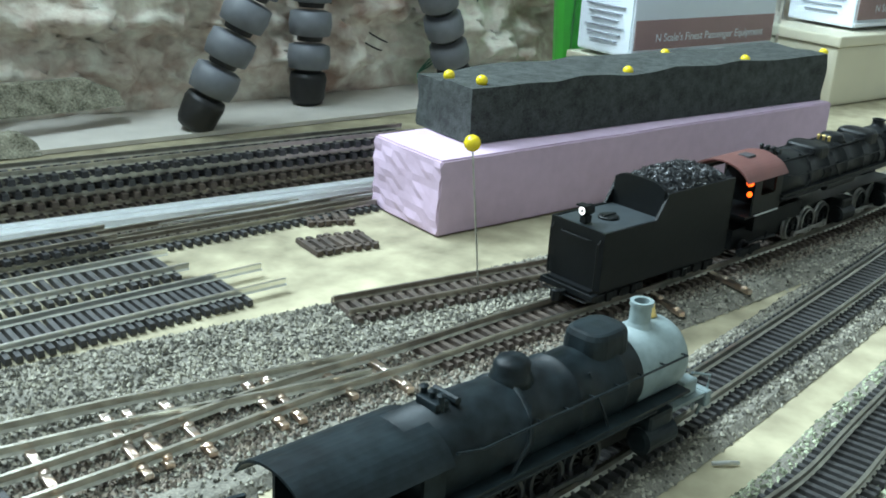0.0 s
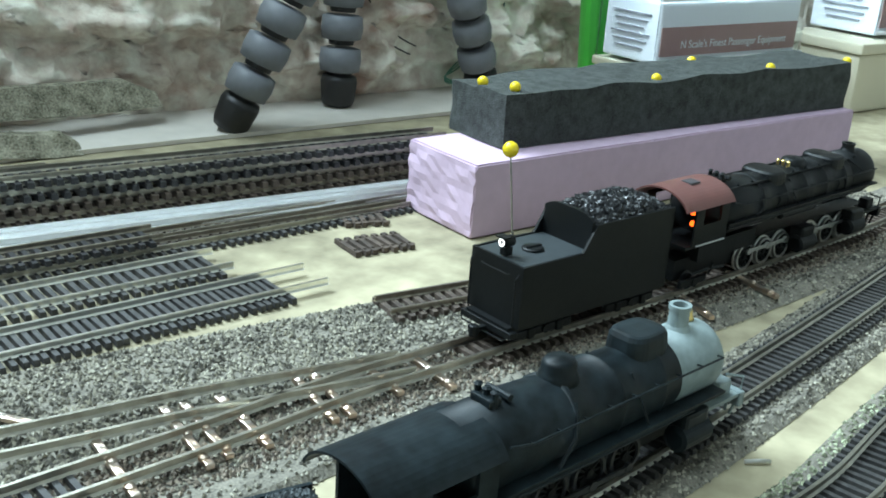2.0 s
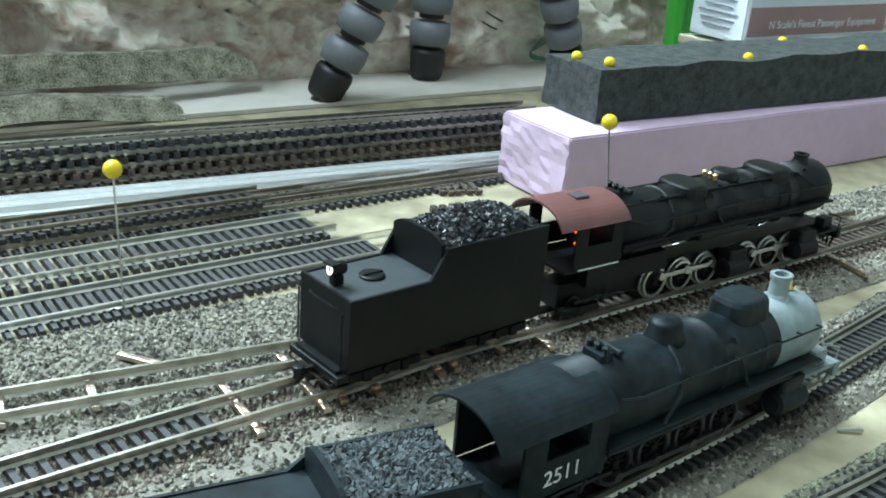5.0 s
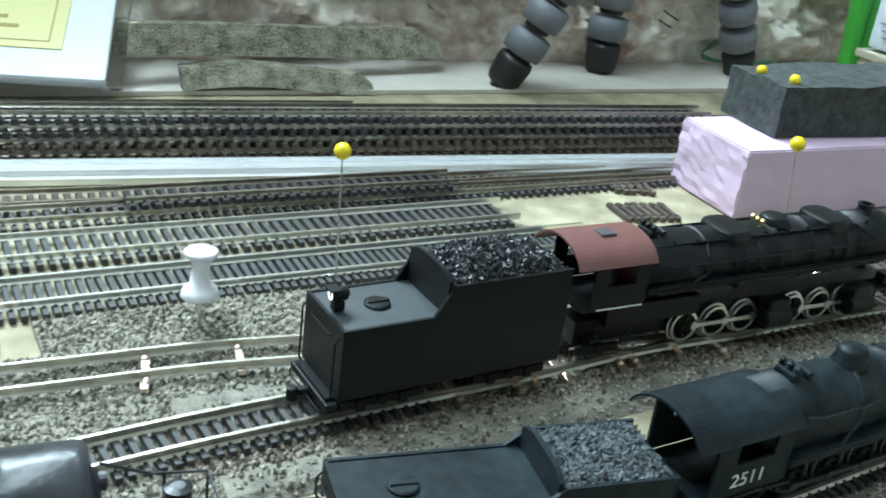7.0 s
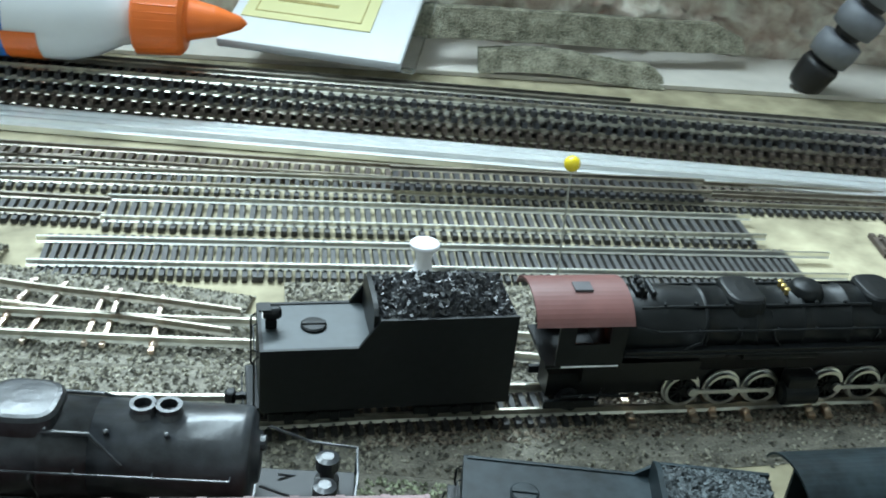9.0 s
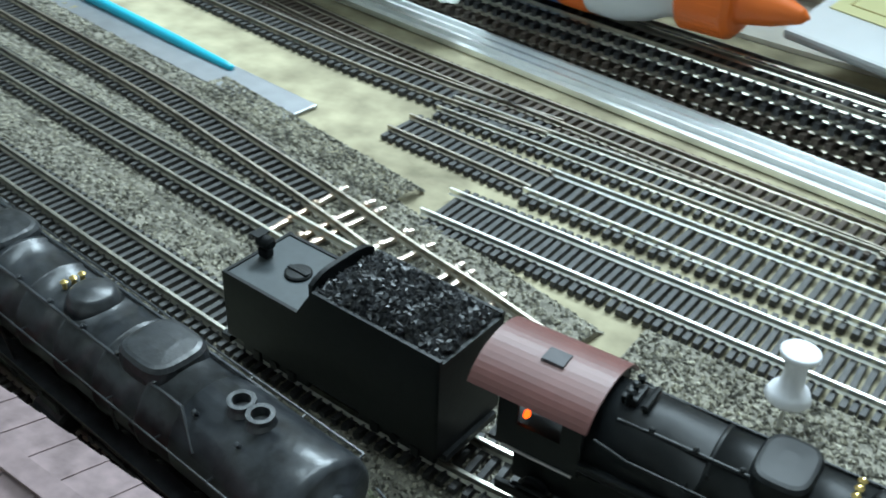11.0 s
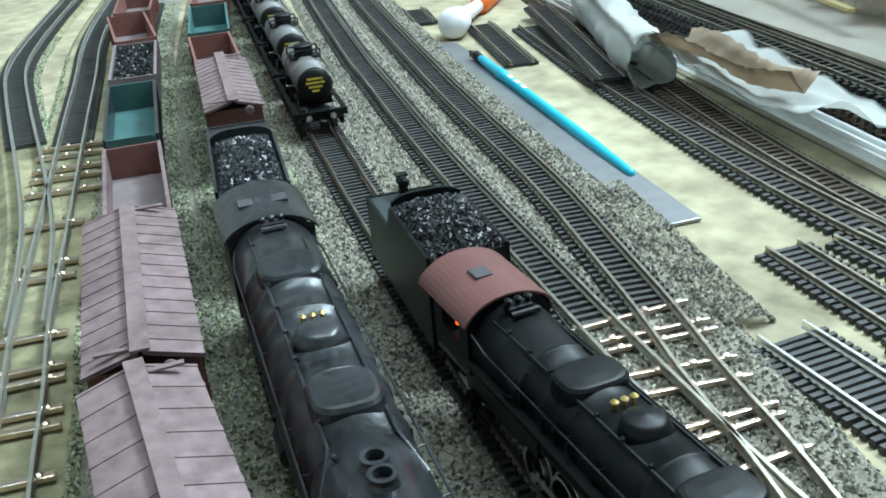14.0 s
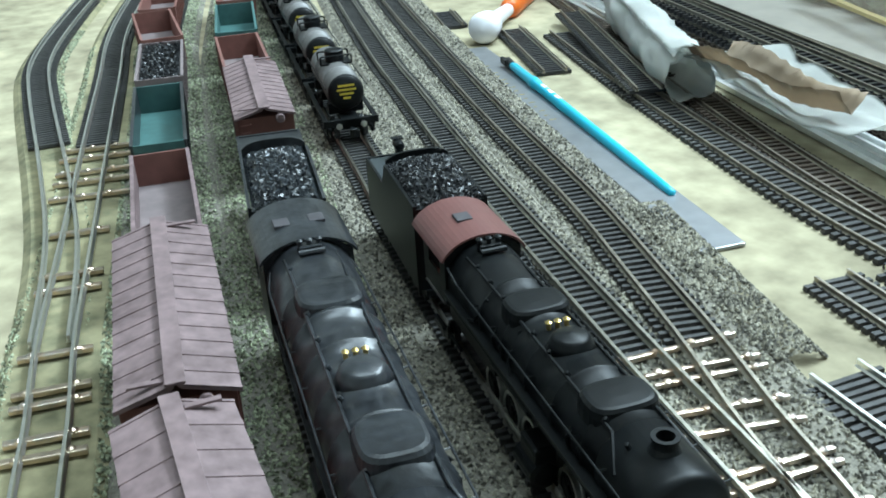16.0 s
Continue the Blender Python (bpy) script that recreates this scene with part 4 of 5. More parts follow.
def boxcar(label, m, group="", L=.072, W=.0188):
    t = thing("boxcar", label, "boxcar", m, group)
    h = W / 2
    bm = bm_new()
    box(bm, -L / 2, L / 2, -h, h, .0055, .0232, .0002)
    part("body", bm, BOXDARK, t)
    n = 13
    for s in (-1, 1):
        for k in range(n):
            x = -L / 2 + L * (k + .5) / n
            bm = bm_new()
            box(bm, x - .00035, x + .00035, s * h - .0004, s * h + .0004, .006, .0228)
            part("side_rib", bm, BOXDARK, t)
    for s in (-1, 1):
        bm = bm_new()
        x0, x1 = -L / 2 - .0009, L / 2 + .0009
        vs = [(s * .0008, .0262), (s * (h + .0009), .0235), (s * (h + .0009), .0229), (s * .0008, .0255)]
        prism(bm, vs if s > 0 else vs[::-1], x0, x1, "x")
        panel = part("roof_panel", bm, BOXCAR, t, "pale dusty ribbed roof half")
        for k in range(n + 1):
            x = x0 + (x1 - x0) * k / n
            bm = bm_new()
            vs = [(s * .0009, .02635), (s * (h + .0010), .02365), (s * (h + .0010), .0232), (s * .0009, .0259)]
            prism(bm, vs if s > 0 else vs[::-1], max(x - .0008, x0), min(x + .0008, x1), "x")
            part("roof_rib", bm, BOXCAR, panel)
    bm = bm_new()
    box(bm, -L / 2 - .0016, L / 2 + .0016, -.0019, .0019, .0266, .0271, .0001)
    box(bm, -L / 2 - .0012, L / 2 + .0012, -.0012, -.0004, .0259, .0267)
    box(bm, -L / 2 - .0012, L / 2 + .0012, .0004, .0012, .0259, .0267)
    w = part("roof_walk", bm, BOXCAR, t)
    for k in (-1, 1):
        bm = bm_new()
        y0, y1 = sorted((-k * .0022, -k * .0088))
        box(bm, k * L / 2 - k * .0020 - .0007, k * L / 2 - k * .0020 + .0007, y0, y1, .0258, .0262)
        part("cross_walk", bm, BOXCAR, w)
        bm = bm_new()
        lathe(bm, [(0, .0016), (.0006, .0016), (.0008, .0013)], "x", 14, pose(k * (L / 2 + .0012) - (.0006 if k < 0 else 0), k * .005, .0225))
        part("brake_wheel", bm, BOXCAR, t)
        for q in range(6):
            bm = bm_new()
            xx = k * (L / 2 + .0005)
            tube(bm, [(xx, k * -.0085, .008 + q * .0026), (xx, k * -.0052, .008 + q * .0026)], .0002, 5)
            part("ladder_rung", bm, BOXDARK, t)
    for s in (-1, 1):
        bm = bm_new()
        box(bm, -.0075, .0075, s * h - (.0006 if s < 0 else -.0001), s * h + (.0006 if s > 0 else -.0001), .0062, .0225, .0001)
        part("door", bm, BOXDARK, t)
    truck(t, -L / 2 + .012, .0105)
    truck(t, L / 2 - .012, .0105)
    coupler(t, L / 2, 1)
    coupler(t, -L / 2, -1)
    return t


def gondola(label, m, side, floor, L=.058, W=.0185, coal=0, group="", top=.0172, rim=None):
    t = thing("gondola_car", label, "gondola", m, group)
    h = W / 2
    bm = bm_new()
    box(bm, -L / 2 + .0007, L / 2 - .0007, -h + .0007, h - .0007, .0055, .0066)
    part("floor", bm, floor, t)
    for s in (-1, 1):
        bm = bm_new()
        y0, y1 = sorted((s * h, s * (h - .0007)))
        box(bm, -L / 2, L / 2, y0, y1, .0050, top)
        for k in range(9):
            x = -L / 2 + L * (k + .5) / 9
            box(bm, x - .0004, x + .0004, *sorted((s * (h + .0005), s * (h - .0004))), .0052, top - .0006)
        box(bm, -L / 2, L / 2, *sorted((s * (h + .0004), s * (h - .0008))), top, top + .0005)
        part("side_wall", bm, rim or side, t)
        bm = bm_new()
        box(bm, *sorted((s * L / 2, s * (L / 2 - .0007))), -h + .0007, h - .0007, .0050, top + .0003)
        part("end_wall", bm, side, t)
    if coal:
        bm = bm_new()
        box(bm, -L / 2 + .001, L / 2 - .001, -h + .001, h - .001, .0068, top - .0016)
        chunks(bm, coal, lambda r: (r.uniform(-L / 2 + .0016, L / 2 - .0016), r.uniform(-h + .0016, h - .0016), top - .0013 + r.uniform(0, .0012)), .0010, 5)
        tagged(part("coal_load", bm, COAL, t, "level load of crushed coal"), kind="stuff")
    bm = bm_new()
    box(bm, -L / 2, L / 2, -.004, .004, .0038, .0050)
    part("frame", bm, LOCO, t)
    truck(t, -L / 2 + .010, .0105)
    truck(t, L / 2 - .010, .0105)
    coupler(t, L / 2, 1)
    coupler(t, -L / 2, -1)
    return t


def tank_car(label, m, group="", L=.0345):
    t = thing("tank_car", label, "tank car", m, group)
    r = .0062
    bm = bm_new()
    lathe(bm, [(-L * .42, 0), (-L * .42 - .0001, r * .6), (-L * .40, r * .9), (-L * .385, r), (-L * .2, r), (-L * .199, r + .0002), (-L * .18, r + .0002), (-L * .179, r), (L * .179, r), (L * .18, r + .0002), (L * .199, r + .0002), (L * .2, r), (L * .385, r)], "x", 30, pose(0, 0, .0148))
    part("tank", bm, TANK, t, "grey weathered tank barrel", smooth=True)
    bm = bm_new()
    lathe(bm, [(L * .385, r), (L * .40, r * .9), (L * .42, r * .6), (L * .421, 0)], "x", 30, pose(0, 0, .0148))
    part("tank_end", bm, LOCO, t, "black tank end", smooth=True)
    bm = bm_new()
    for k, w in enumerate((.0056, .0066, .0048, .0026)):
        box(bm, L * .4215, L * .4218 + .0001, -w / 2, w / 2, .0172 - k * .0014, .0179 - k * .0014)
    part("lettering", bm, YELLOW, t, "rows of yellow lettering")
    bm = bm_new()
    lathe(bm, [(.0195, .0034), (.0244, .0034), (.0248, .0028), (.0249, 0)], n=22)
    box(bm, -.0042, .0042, -.0056, .0056, .0202, .0206)
    for s in (-1, 1):
        for k in (-1, 1):
            tube(bm, [(s * .0041, k * .0054, .0206), (s * .0041, k * .0054, .0232)], .0003, 5)
        tube(bm, [(s * .0041, -.0054, .0232), (s * .0041, .0054, .0232)], .0003, 5)
    part("expansion_dome", bm, LOCO, t, "black dome with a platform")
    bm = bm_new()
    box(bm, -L / 2, L / 2, -.0030, .0030, .0050, .0070)
    for s in (-1, 1):
        box(bm, -L / 2, L / 2, *sorted((s * .0092, s * .0078)), .0066, .0073)
        box(bm, *sorted((s * L / 2, s * (L / 2 - .0016))), -.0094, .0094, .0050, .0072)
        box(bm, s * L * .3 - .0015, s * L * .3 + .0015, -.006, .006, .0070, .0105)
    part("frame", bm, LOCO, t, "black underframe with running boards")
    bm = bm_new()
    for s in (-1, 1):
        tube(bm, [(-L * .42, s * (r + .0008), .0172), (L * .42, s * (r + .0008), .0172)], .00025, 5)
    part("handrail", bm, LOCO, t)
    for s in (-1, 1):
        bm = bm_new()
        lathe(bm, [(L / 2, .0009), (L / 2 + .0008, .0011), (L / 2 + .0010, 0)], "x", 10, pose(0, s * .0042, .0052))
        part("brake_fitting", bm, STEEL, t)
    truck(t, -L / 2 + .0075, .0075)
    truck(t, L / 2 - .0075, .0075)
    coupler(t, L / 2, 1)
    coupler(t, -L / 2, -1)
    return t


def stand(line, s, z=RAILTOP):
    p, h = on_line(line, s)
    return Matrix.Translation((p[0], p[1], z)) @ Matrix.Rotation(math.atan2(h[1], h[0]), 4, "Z")


def span(line, s0, s1, z=RAILTOP):
    """The pose of a car whose rear truck is at s0 and front truck at s1; its origin at s0."""
    a, b = on_line(line, s0)[0], on_line(line, s1)[0]
    return Matrix.Translation((a[0], a[1], z)) @ Matrix.Rotation(math.atan2(b[1] - a[1], b[0] - a[0]), 4, "Z")


# the moving engine and its tender
ENGINE, ENGINE_WHEELS, ENGINE_RODS = locomotive("black articulated steam locomotive with a maroon cab roof", None, LOCO, MAROON, cab=(0, .0195), front=.1115, br=.0084, bz=.0220, roofz=.0328, cabz=.0160, boardz=.0196, domes=((.0507, .0052, .0068, .0008), (.0873, .0052, .0068, .0008)), rounds=((.0678, .0038, .0018),), stacks=((.1035, .0021, .0024),), sb_from=.095, drivers=(.0388, .0496, .0600, .0782, .0888, .0994), glow=True, vents=((.0095, -.0012),))
TENDER = tender("black coal tender with a small lit rear lamp", None, LOCO, DECK, COAL, L=.0578, W=.0196, deckz=.0229, bunkz=.0300, slope=.0252, coaltop=.0338)

# the standing engine with the grey smokebox, and its tender
SHIFTER = locomotive("dull black steam locomotive with a pale grey smokebox", span(LINE_T1, 1.2140, 1.2775) @ Matrix.Diagonal((1.08, 1, 1.02, 1)), LOCOW, LOCOW, cab=(0, .0225), front=.0885, rounds=((.0450, .0034, .0034),), domes=((.0675, .0058, .0050, .0034),), stacks=((.0805, .0021, .0050),), smokebox=SMOKEBOX, sb_from=.0735, drivers=(.030, .0405, .051, .0615), number="2511", bell=False, tyres=DARKDRIVER)[0]
bm = bm_new()
lathe(bm, [(.0262, .0011), (.0265, .0016), (.0272, .0012), (.0288, .0009), (.0292, .0001)], n=16, m=pose(.0852, .0012, -.0004))
part("bell", bm, BRASS, SHIFTER, "small brass bell", smooth=True)
tender("dull black tender with a low load of grey coal", span(LINE_T1, 1.1470, 1.2000), LOCOW, LOCOW, COALGREY, L=.0630, lamp=False, seed=3, slope=.0390, deckz=.0138, bunkz=.0172, coaltop=.0182)

# the standing grey articulated engine and its train
GREY = locomotive("dusty grey-black articulated steam locomotive with twin stacks", span(LINE_T1, .9630, 1.0800) @ Matrix.Rotation(radians(-2.0), 4, "Z") @ Matrix.Diagonal((1.02, 1, .97, 1)), LOCOG, LOCOG, cab=(0, .0205), front=.140, br=.0098, bz=.0236, domes=((.046, .0066, .0072, .0008), (.0995, .0070, .0066, .0016)), rounds=((.0785, .0044, .0020),), stacks=((.1203, .0021, .0018), (.1249, .0021, .0018)), sb_from=.112, drivers=(.030, .041, .052, .063, .080, .091, .102, .113), vents=((.010, -.0042), (.010, .0042)), W=.0106, roofz=.0350, tyres=DARKDRIVER)[0]
bm = bm_new()  # deck before the smokebox, with railings and two pumps
box(bm, .1400, .1590, -.0088, .0088, .0118, .0126, .0002)
box(bm, .1440, .1490, -.0062, -.0014, .0127, .0142, .0003)
part("front_deck", bm, LOCO, GREY)
for y in (-.0084, .0084):
    bm = bm_new()
    tube(bm, [(.1590, y, .0126), (.1590, y, .0196), (.1500, y, .0206), (.1420, y, .0240)], .0003, 6)
    tube(bm, [(.1520, y, .0126), (.1520, y, .0203)], .0003, 6)
    part("deck_railing", bm, LOCOG, GREY)
bm = bm_new()
tube(bm, [(.1590, -.0084, .0196), (.1594, 0, .0199), (.1590, .0084, .0196)], .0003, 6)
part("deck_railing", bm, LOCOG, GREY)
for y in (-.0040, .0040):
    bm = bm_new()
    lathe(bm, [(.0126, .0024), (.0152, .0024), (.0156, .0014), (.0176, .0014), (.0180, .0023), (.0206, .0023), (.0210, .0012)], n=16, m=pose(.1535, y, 0))
    part("air_pump", bm, LOCOG, GREY)
for y in (-.0066, .0066):
    bm = bm_new()
    box(bm, .1540, .1590, y - .0018, y + .0018, .0060, .0116, .0004)
    part("pilot_step", bm, LOCOG, GREY)
tender("grey tender heaped with glossy coal behind a standing engine", span(LINE_T1, .8760, .9400) @ Matrix.Diagonal((1.16, 1.05, 1.17, 1)), LOCOG, LOCOG, COALSHINY, L=.062, lamp=False, seed=7, slope=.024, bunk_in=.14, coaltop=.0262)
CG = "freight cars of the standing trains"
boxcar("dusty oxide-red boxcar coupled behind a tender", span(LINE_T1, 0.8250, 0.8370), CG, L=0.0674)
gondola("empty red-brown gondola car on ballasted track", span(LINE_T1, 0.7503, 0.7623), GONRED, GONFLOOR, L=0.0734, W=.0190, group=CG)
gondola("empty teal-green gondola car on ballasted track", span(LINE_T1, 0.6756, 0.6876), GONGREEN, GONGREEN, L=0.0629, W=.0190, group=CG)
gondola("empty red-brown gondola car far along the train", span(LINE_T1, 0.6017, 0.6137), GONRED, GONFLOOR, L=0.0701, W=.0190, group=CG)
TALL = Matrix.Diagonal((1, 1, 1.2, 1))
boxcar("dusty oxide-red boxcar with a pale ribbed roof", pose(-0.1746, -0.0144, RAILTOP, 0, 0, -21.6) @ TALL, CG, L=.0765, W=.0215)
boxcar("long dusty oxide-red boxcar with a pale roof", pose(-0.0852, -0.0458, RAILTOP, 0, 0, -15.9) @ TALL, CG, L=.1007, W=.0205)
gondola("empty red-brown gondola car with pale sides", span(LINE_T0, 0.8593, 0.8713), GONRED, GONFLOOR, L=0.0762, group=CG, rim=BOXCAR)
gondola("empty teal-green gondola car with dark rims", span(LINE_T0, 0.7761, 0.7881), GONGREEN, GONGREEN, L=0.0726, group=CG, rim=LOCOG)
gondola("gondola car with pale rims filled with black coal", span(LINE_T0, 0.6995, 0.7115), GONFLOOR, GONFLOOR, L=0.0624, W=.0190, coal=700, group=CG)
gondola("empty red-brown gondola car far along the train", span(LINE_T0, 0.6302, 0.6422), GONRED, GONFLOOR, L=0.0617, W=.0190, group=CG)
gondola("empty red-brown gondola car far along the train", span(LINE_T0, 0.5613, 0.5733), GONRED, GONFLOOR, L=0.0662, W=.0190, group=CG)
for k in range(5):
    tank_car("grey tank car with a black dome and black lettered end", span(LINE_A, .8126 - k * .0605, .8256 - k * .0605) @ Matrix.Diagonal((1, 1.12, 1.14, 1)), "row of tank cars", L=.0560)


# ---- things round the yard ----
def rock_wall():
    bm = bm_new()
    nx, nz = 420, 110
    o, d = Vector((.1780, .2510)), Vector((0.4969, -0.1679)).normalized()
    n2 = Vector((d.y, -d.x))  # towards the tracks
    g = []
    for i in range(nx + 1):
        row = []
        for j in range(nz + 1):
            u, w = -.95 + 1.75 * i / nx, j / nz
            z = .28 * w
            p = Vector((u, z * 1.5, 0))
            q = p + .012 * Vector((noise.noise(p * 22), noise.noise(p * 22 + Vector((5, 5, 5))), 0))
            # broken slabs: plateaus with sharp steps, and knife-ridged plaster
            step = noise.noise(q * 17 + Vector((2, 9, 4)))
            slab = .013 * (1 / (1 + math.exp(-14 * (step - .08)))) + .008 * (1 / (1 + math.exp(-16 * (noise.noise(q * 34) - .1))))
            ridge = sum(a * (1 - abs(noise.noise(q * k + Vector((7 * k, 3, 1))))) ** 5 for a, k in ((.010, 30), (.0075, 68), (.005, 140)))
            back = .008 + .22 * z - (slab + ridge) * min(1, .2 + z / .03)
            e = o + d * u - n2 * back
            row.append(bm.verts.new((e.x, e.y, z + .003 * noise.noise(p * 50) * min(1, z / .01))))
        g.append(row)
    for i in range(nx):
        for j in range(nz):
            bm.faces.new((g[i][j], g[i + 1][j], g[i + 1][j + 1], g[i][j + 1]))
    r = bmesh.ops.extrude_face_region(bm, geom=bm.faces[:])
    for v in [e for e in r["geom"] if isinstance(e, bmesh.types.BMVert)]:
        v.co += Vector((-n2.x * .04, -n2.y * .04, 0))
    bmesh.ops.recalc_face_normals(bm, faces=bm.faces)
    ob = structure("rock_backdrop", "tan and pinkish painted plaster rock face", bm, ROCK, "rock face")
    ob.data.polygons.foreach_set("use_smooth", [True] * len(ob.data.polygons))
    bm = bm_new()
    a = [o + d * -.95, o + d * .8, o + d * .8 + n2 * .016, o + d * -.95 + n2 * .016]
    prism(bm, [(p.x, p.y) for p in (o + d * -.95 - n2 * .03, o + d * .8 - n2 * .03, o + d * .8 + n2 * .046, o + d * -.95 + n2 * .046)], .0003, .0022, "z")
    structure("plaster_ledge", "pale bare plaster ledge at the foot of the rock", bm, LEDGE, "ledge")


rock_wall()


def foam_block():
    t = thing("foam_board_block", "pale pink foam board block with rough cut ends", "foam block", pose(.2226, .0455, .0004, 0, 0, -18.3))
    bm = bm_new()
    L, W, H = 0.225, 0.0388, .0265
    nx, ny, nz = 40, 10, 8
    vs = box(bm, 0, L, -W / 2, W / 2, 0, H)
    bmesh.ops.subdivide_edges(bm, edges=bm.edges[:], cuts=9, use_grid_fill=True)
    for v in bm.verts:
        if v.co.x < .003:
            v.co.x += .0009 * noise.noise(v.co * 260) + .0008 * noise.noise(v.co * 90)
        else:
            v.co += .00035 * Vector((0, noise.noise(v.co * 60), noise.noise(v.co * 50 + Vector((3, 3, 3)))))
        if v.co.z < .0001:
            v.co.z = 0
    bmesh.ops.bevel(bm, geom=[e for e in bm.edges if e.calc_face_angle(0) > 1.2], offset=.0006, segments=2, affect="EDGES")
    part("block", bm, PINK, t)
    s = thing("foam_rubber_slab", "dark grey foam rubber slab lying on a pink block", "foam slab", pose(.2462, .0468, .0272, 0, 0, -20.2))
    bm = bm_new()
    box(bm, 0, .202, -.0165, .0165, 0, .0205)
    bmesh.ops.subdivide_edges(bm, edges=bm.edges[:], cuts=15, use_grid_fill=True)
    for v in bm.verts:
        if v.co.z > .0001:
            k = v.co.z / .0205
            v.co.z += k * (.0022 * noise.noise(v.co * 45) - .003 * math.exp(-((v.co.x - .006) ** 2) / .00006) * (1 if v.co.y > 0 else .2))
            v.co.y += .0008 * noise.noise(v.co * 120)
            v.co.x += .0010 * noise.noise(v.co * 90 + Vector((5, 0, 0)))
    bmesh.ops.split_edges(bm, edges=[e for e in bm.edges if e.calc_face_angle(0) > .9])
    part("slab", bm, SPONGE, s, smooth=True)
    return t, s


foam_block()


def ball_pin(x, y, z0, z1, lean=(0, 0), r=.0021):
    t = thing("ball_pin", "straight pin with a yellow ball head stuck upright", "pin", pose(x, y, z0), "yellow ball-headed pins")
    bm = bm_new()
    tube(bm, [(0, 0, 0), (lean[0], lean[1], z1 - z0)], .00028, 8)
    part("shaft", bm, STEEL, t)
    bm = bm_new()
    bmesh.ops.create_uvsphere(bm, u_segments=20, v_segments=14, radius=r)
    for v in bm.verts:
        v.co += Vector((lean[0], lean[1], z1 - z0))
    part("ball_head", bm, PINYELLOW, t, smooth=True)


ball_pin(.0562, .0586, .0020, .0402, (-.0012, .0004), r=.0024)
ball_pin(.1832, -.0104, .0020, .0462, (-.0027, .0038), r=.0024)
c, s = math.cos(radians(-20.4)), math.sin(radians(-20.4))
for a, b, h in ((.006, 0.0059, .0200), (.008, -0.0108, .0212), (.080, -0.0108, .0200), (.125, .012, .0205), (.150, -0.0108, .0205), (.205, -0.0108, .0205)):
    ball_pin(.2462 + c * a - s * b, .0468 + s * a + c * b, .0440, .0270 + h, (0, 0))


def push_pin(x, y, z, tilt=(0, 0)):
    t = thing("push_pin", "white plastic push pin stuck upright", "push pin", pose(x, y, 0, *tilt), "white push pins")
    bm = bm_new()
    tube(bm, [(0, 0, .0005), (0, 0, z + .001)], .0005, 8)
    part("needle", bm, STEEL, t)
    bm = bm_new()
    lathe(bm, [(z, .0046), (z + .0005, .0049), (z + .0024, .0041), (z + .0034, .0027), (z + .0075, .0022), (z + .0102, .0026), (z + .0110, .0040), (z + .0121, .0042), (z + .0125, .0038), (z + .0125, 0)], n=28)
    part("grip", bm, PINWHITE, t, smooth=True)


push_pin(0.0084, 0.0530, 0.0107, (-2, 1))
push_pin(-0.2188, -0.0772, .0072, (20, 30))


def tripod_leg(x, y, z, dx, dy, n, tilt):
    bmt = thing("tripod_leg", "bendable tripod leg of grey ball joints with a black foot", "tripod leg", pose(x, y, z) @ Matrix.Scale(1.36, 4), "bendable tripod legs")
    d = Vector((dx, dy, 1)).normalized()
    q = d.to_track_quat("Z", "Y").to_matrix().to_4x4()
    bm = bm_new()
    lathe(bm, [(0, .0042), (.0006, .0054), (.0025, .0062), (.0095, .0068), (.0115, .0062), (.0120, .0034)], n=26, m=q)
    part("foot", bm, LEGBLACK, bmt, "black rubber foot", smooth=True)
    for k in range(n):
        a = .0122 + k * .0118
        bm = bm_new()
        lathe(bm, [(a - .0012, .0045), (a + .0012, .0050), (a + .0020, .0044)], n=20, m=q)
        part("ball_joint", bm, LEGBLACK, bmt)
        bm = bm_new()
        lathe(bm, [(a + .0006, .0056), (a + .0010, .0072), (a + .0050, .0078), (a + .0090, .0074), (a + .0096, .0058)], n=28, m=q)
        part("ring", bm, LEGGREY, bmt, smooth=True)


tripod_leg(0.2550, 0.1845, .0024, .36, -.30, 9, 0)
tripod_leg(0.3299, 0.1831, .0024, .07, .02, 9, 0)
tripod_leg(0.4151, 0.1492, .0024, -.40, .04, 9, 0)


def cable(label, pts, r, material, name="wire"):
    bm = bm_new()
    P = [Vector(p) for p in pts]
    out = []
    for i in range(len(P) - 1):
        a, b, c2, d2 = P[max(i - 1, 0)], P[i], P[i + 1], P[min(i + 2, len(P) - 1)]
        for k in range(8):
            u = k / 8
            out.append(0.5 * (2 * b + (c2 - a) * u + (2 * a - 5 * b + 4 * c2 - d2) * u * u + (3 * b - a - 3 * c2 + d2) * u ** 3))
    tube(bm, out + [P[-1]], r, 7)
    return tagged(part(name, bm, material), label, "wire", "loose wires")


for k in range(2):
    cable("thin black wire hanging before the rock face", [(0.3580, 0.1969, 0.0625 - k * .010), (0.3791, 0.1875, 0.0350 - k * .007), (0.4044, 0.1783, 0.0225 - k * .004), (0.4217, 0.1726, 0.0200), (0.4430, 0.1656, 0.0300)], .0004, WIREB)
for k in range(3):
    cable("thin green wire looping on the ledge", [(0.4544, 0.1650, 0.0562 + k * .004), (0.4505, 0.1647, 0.0325), (0.4215, 0.1711, 0.0175 - k * .002), (0.4066, 0.1699, 0.0075 + k * .001), (0.4233, 0.1598, 0.0056), (0.4518, 0.1503, 0.0050 + k * .001)], .00045, WIREG)

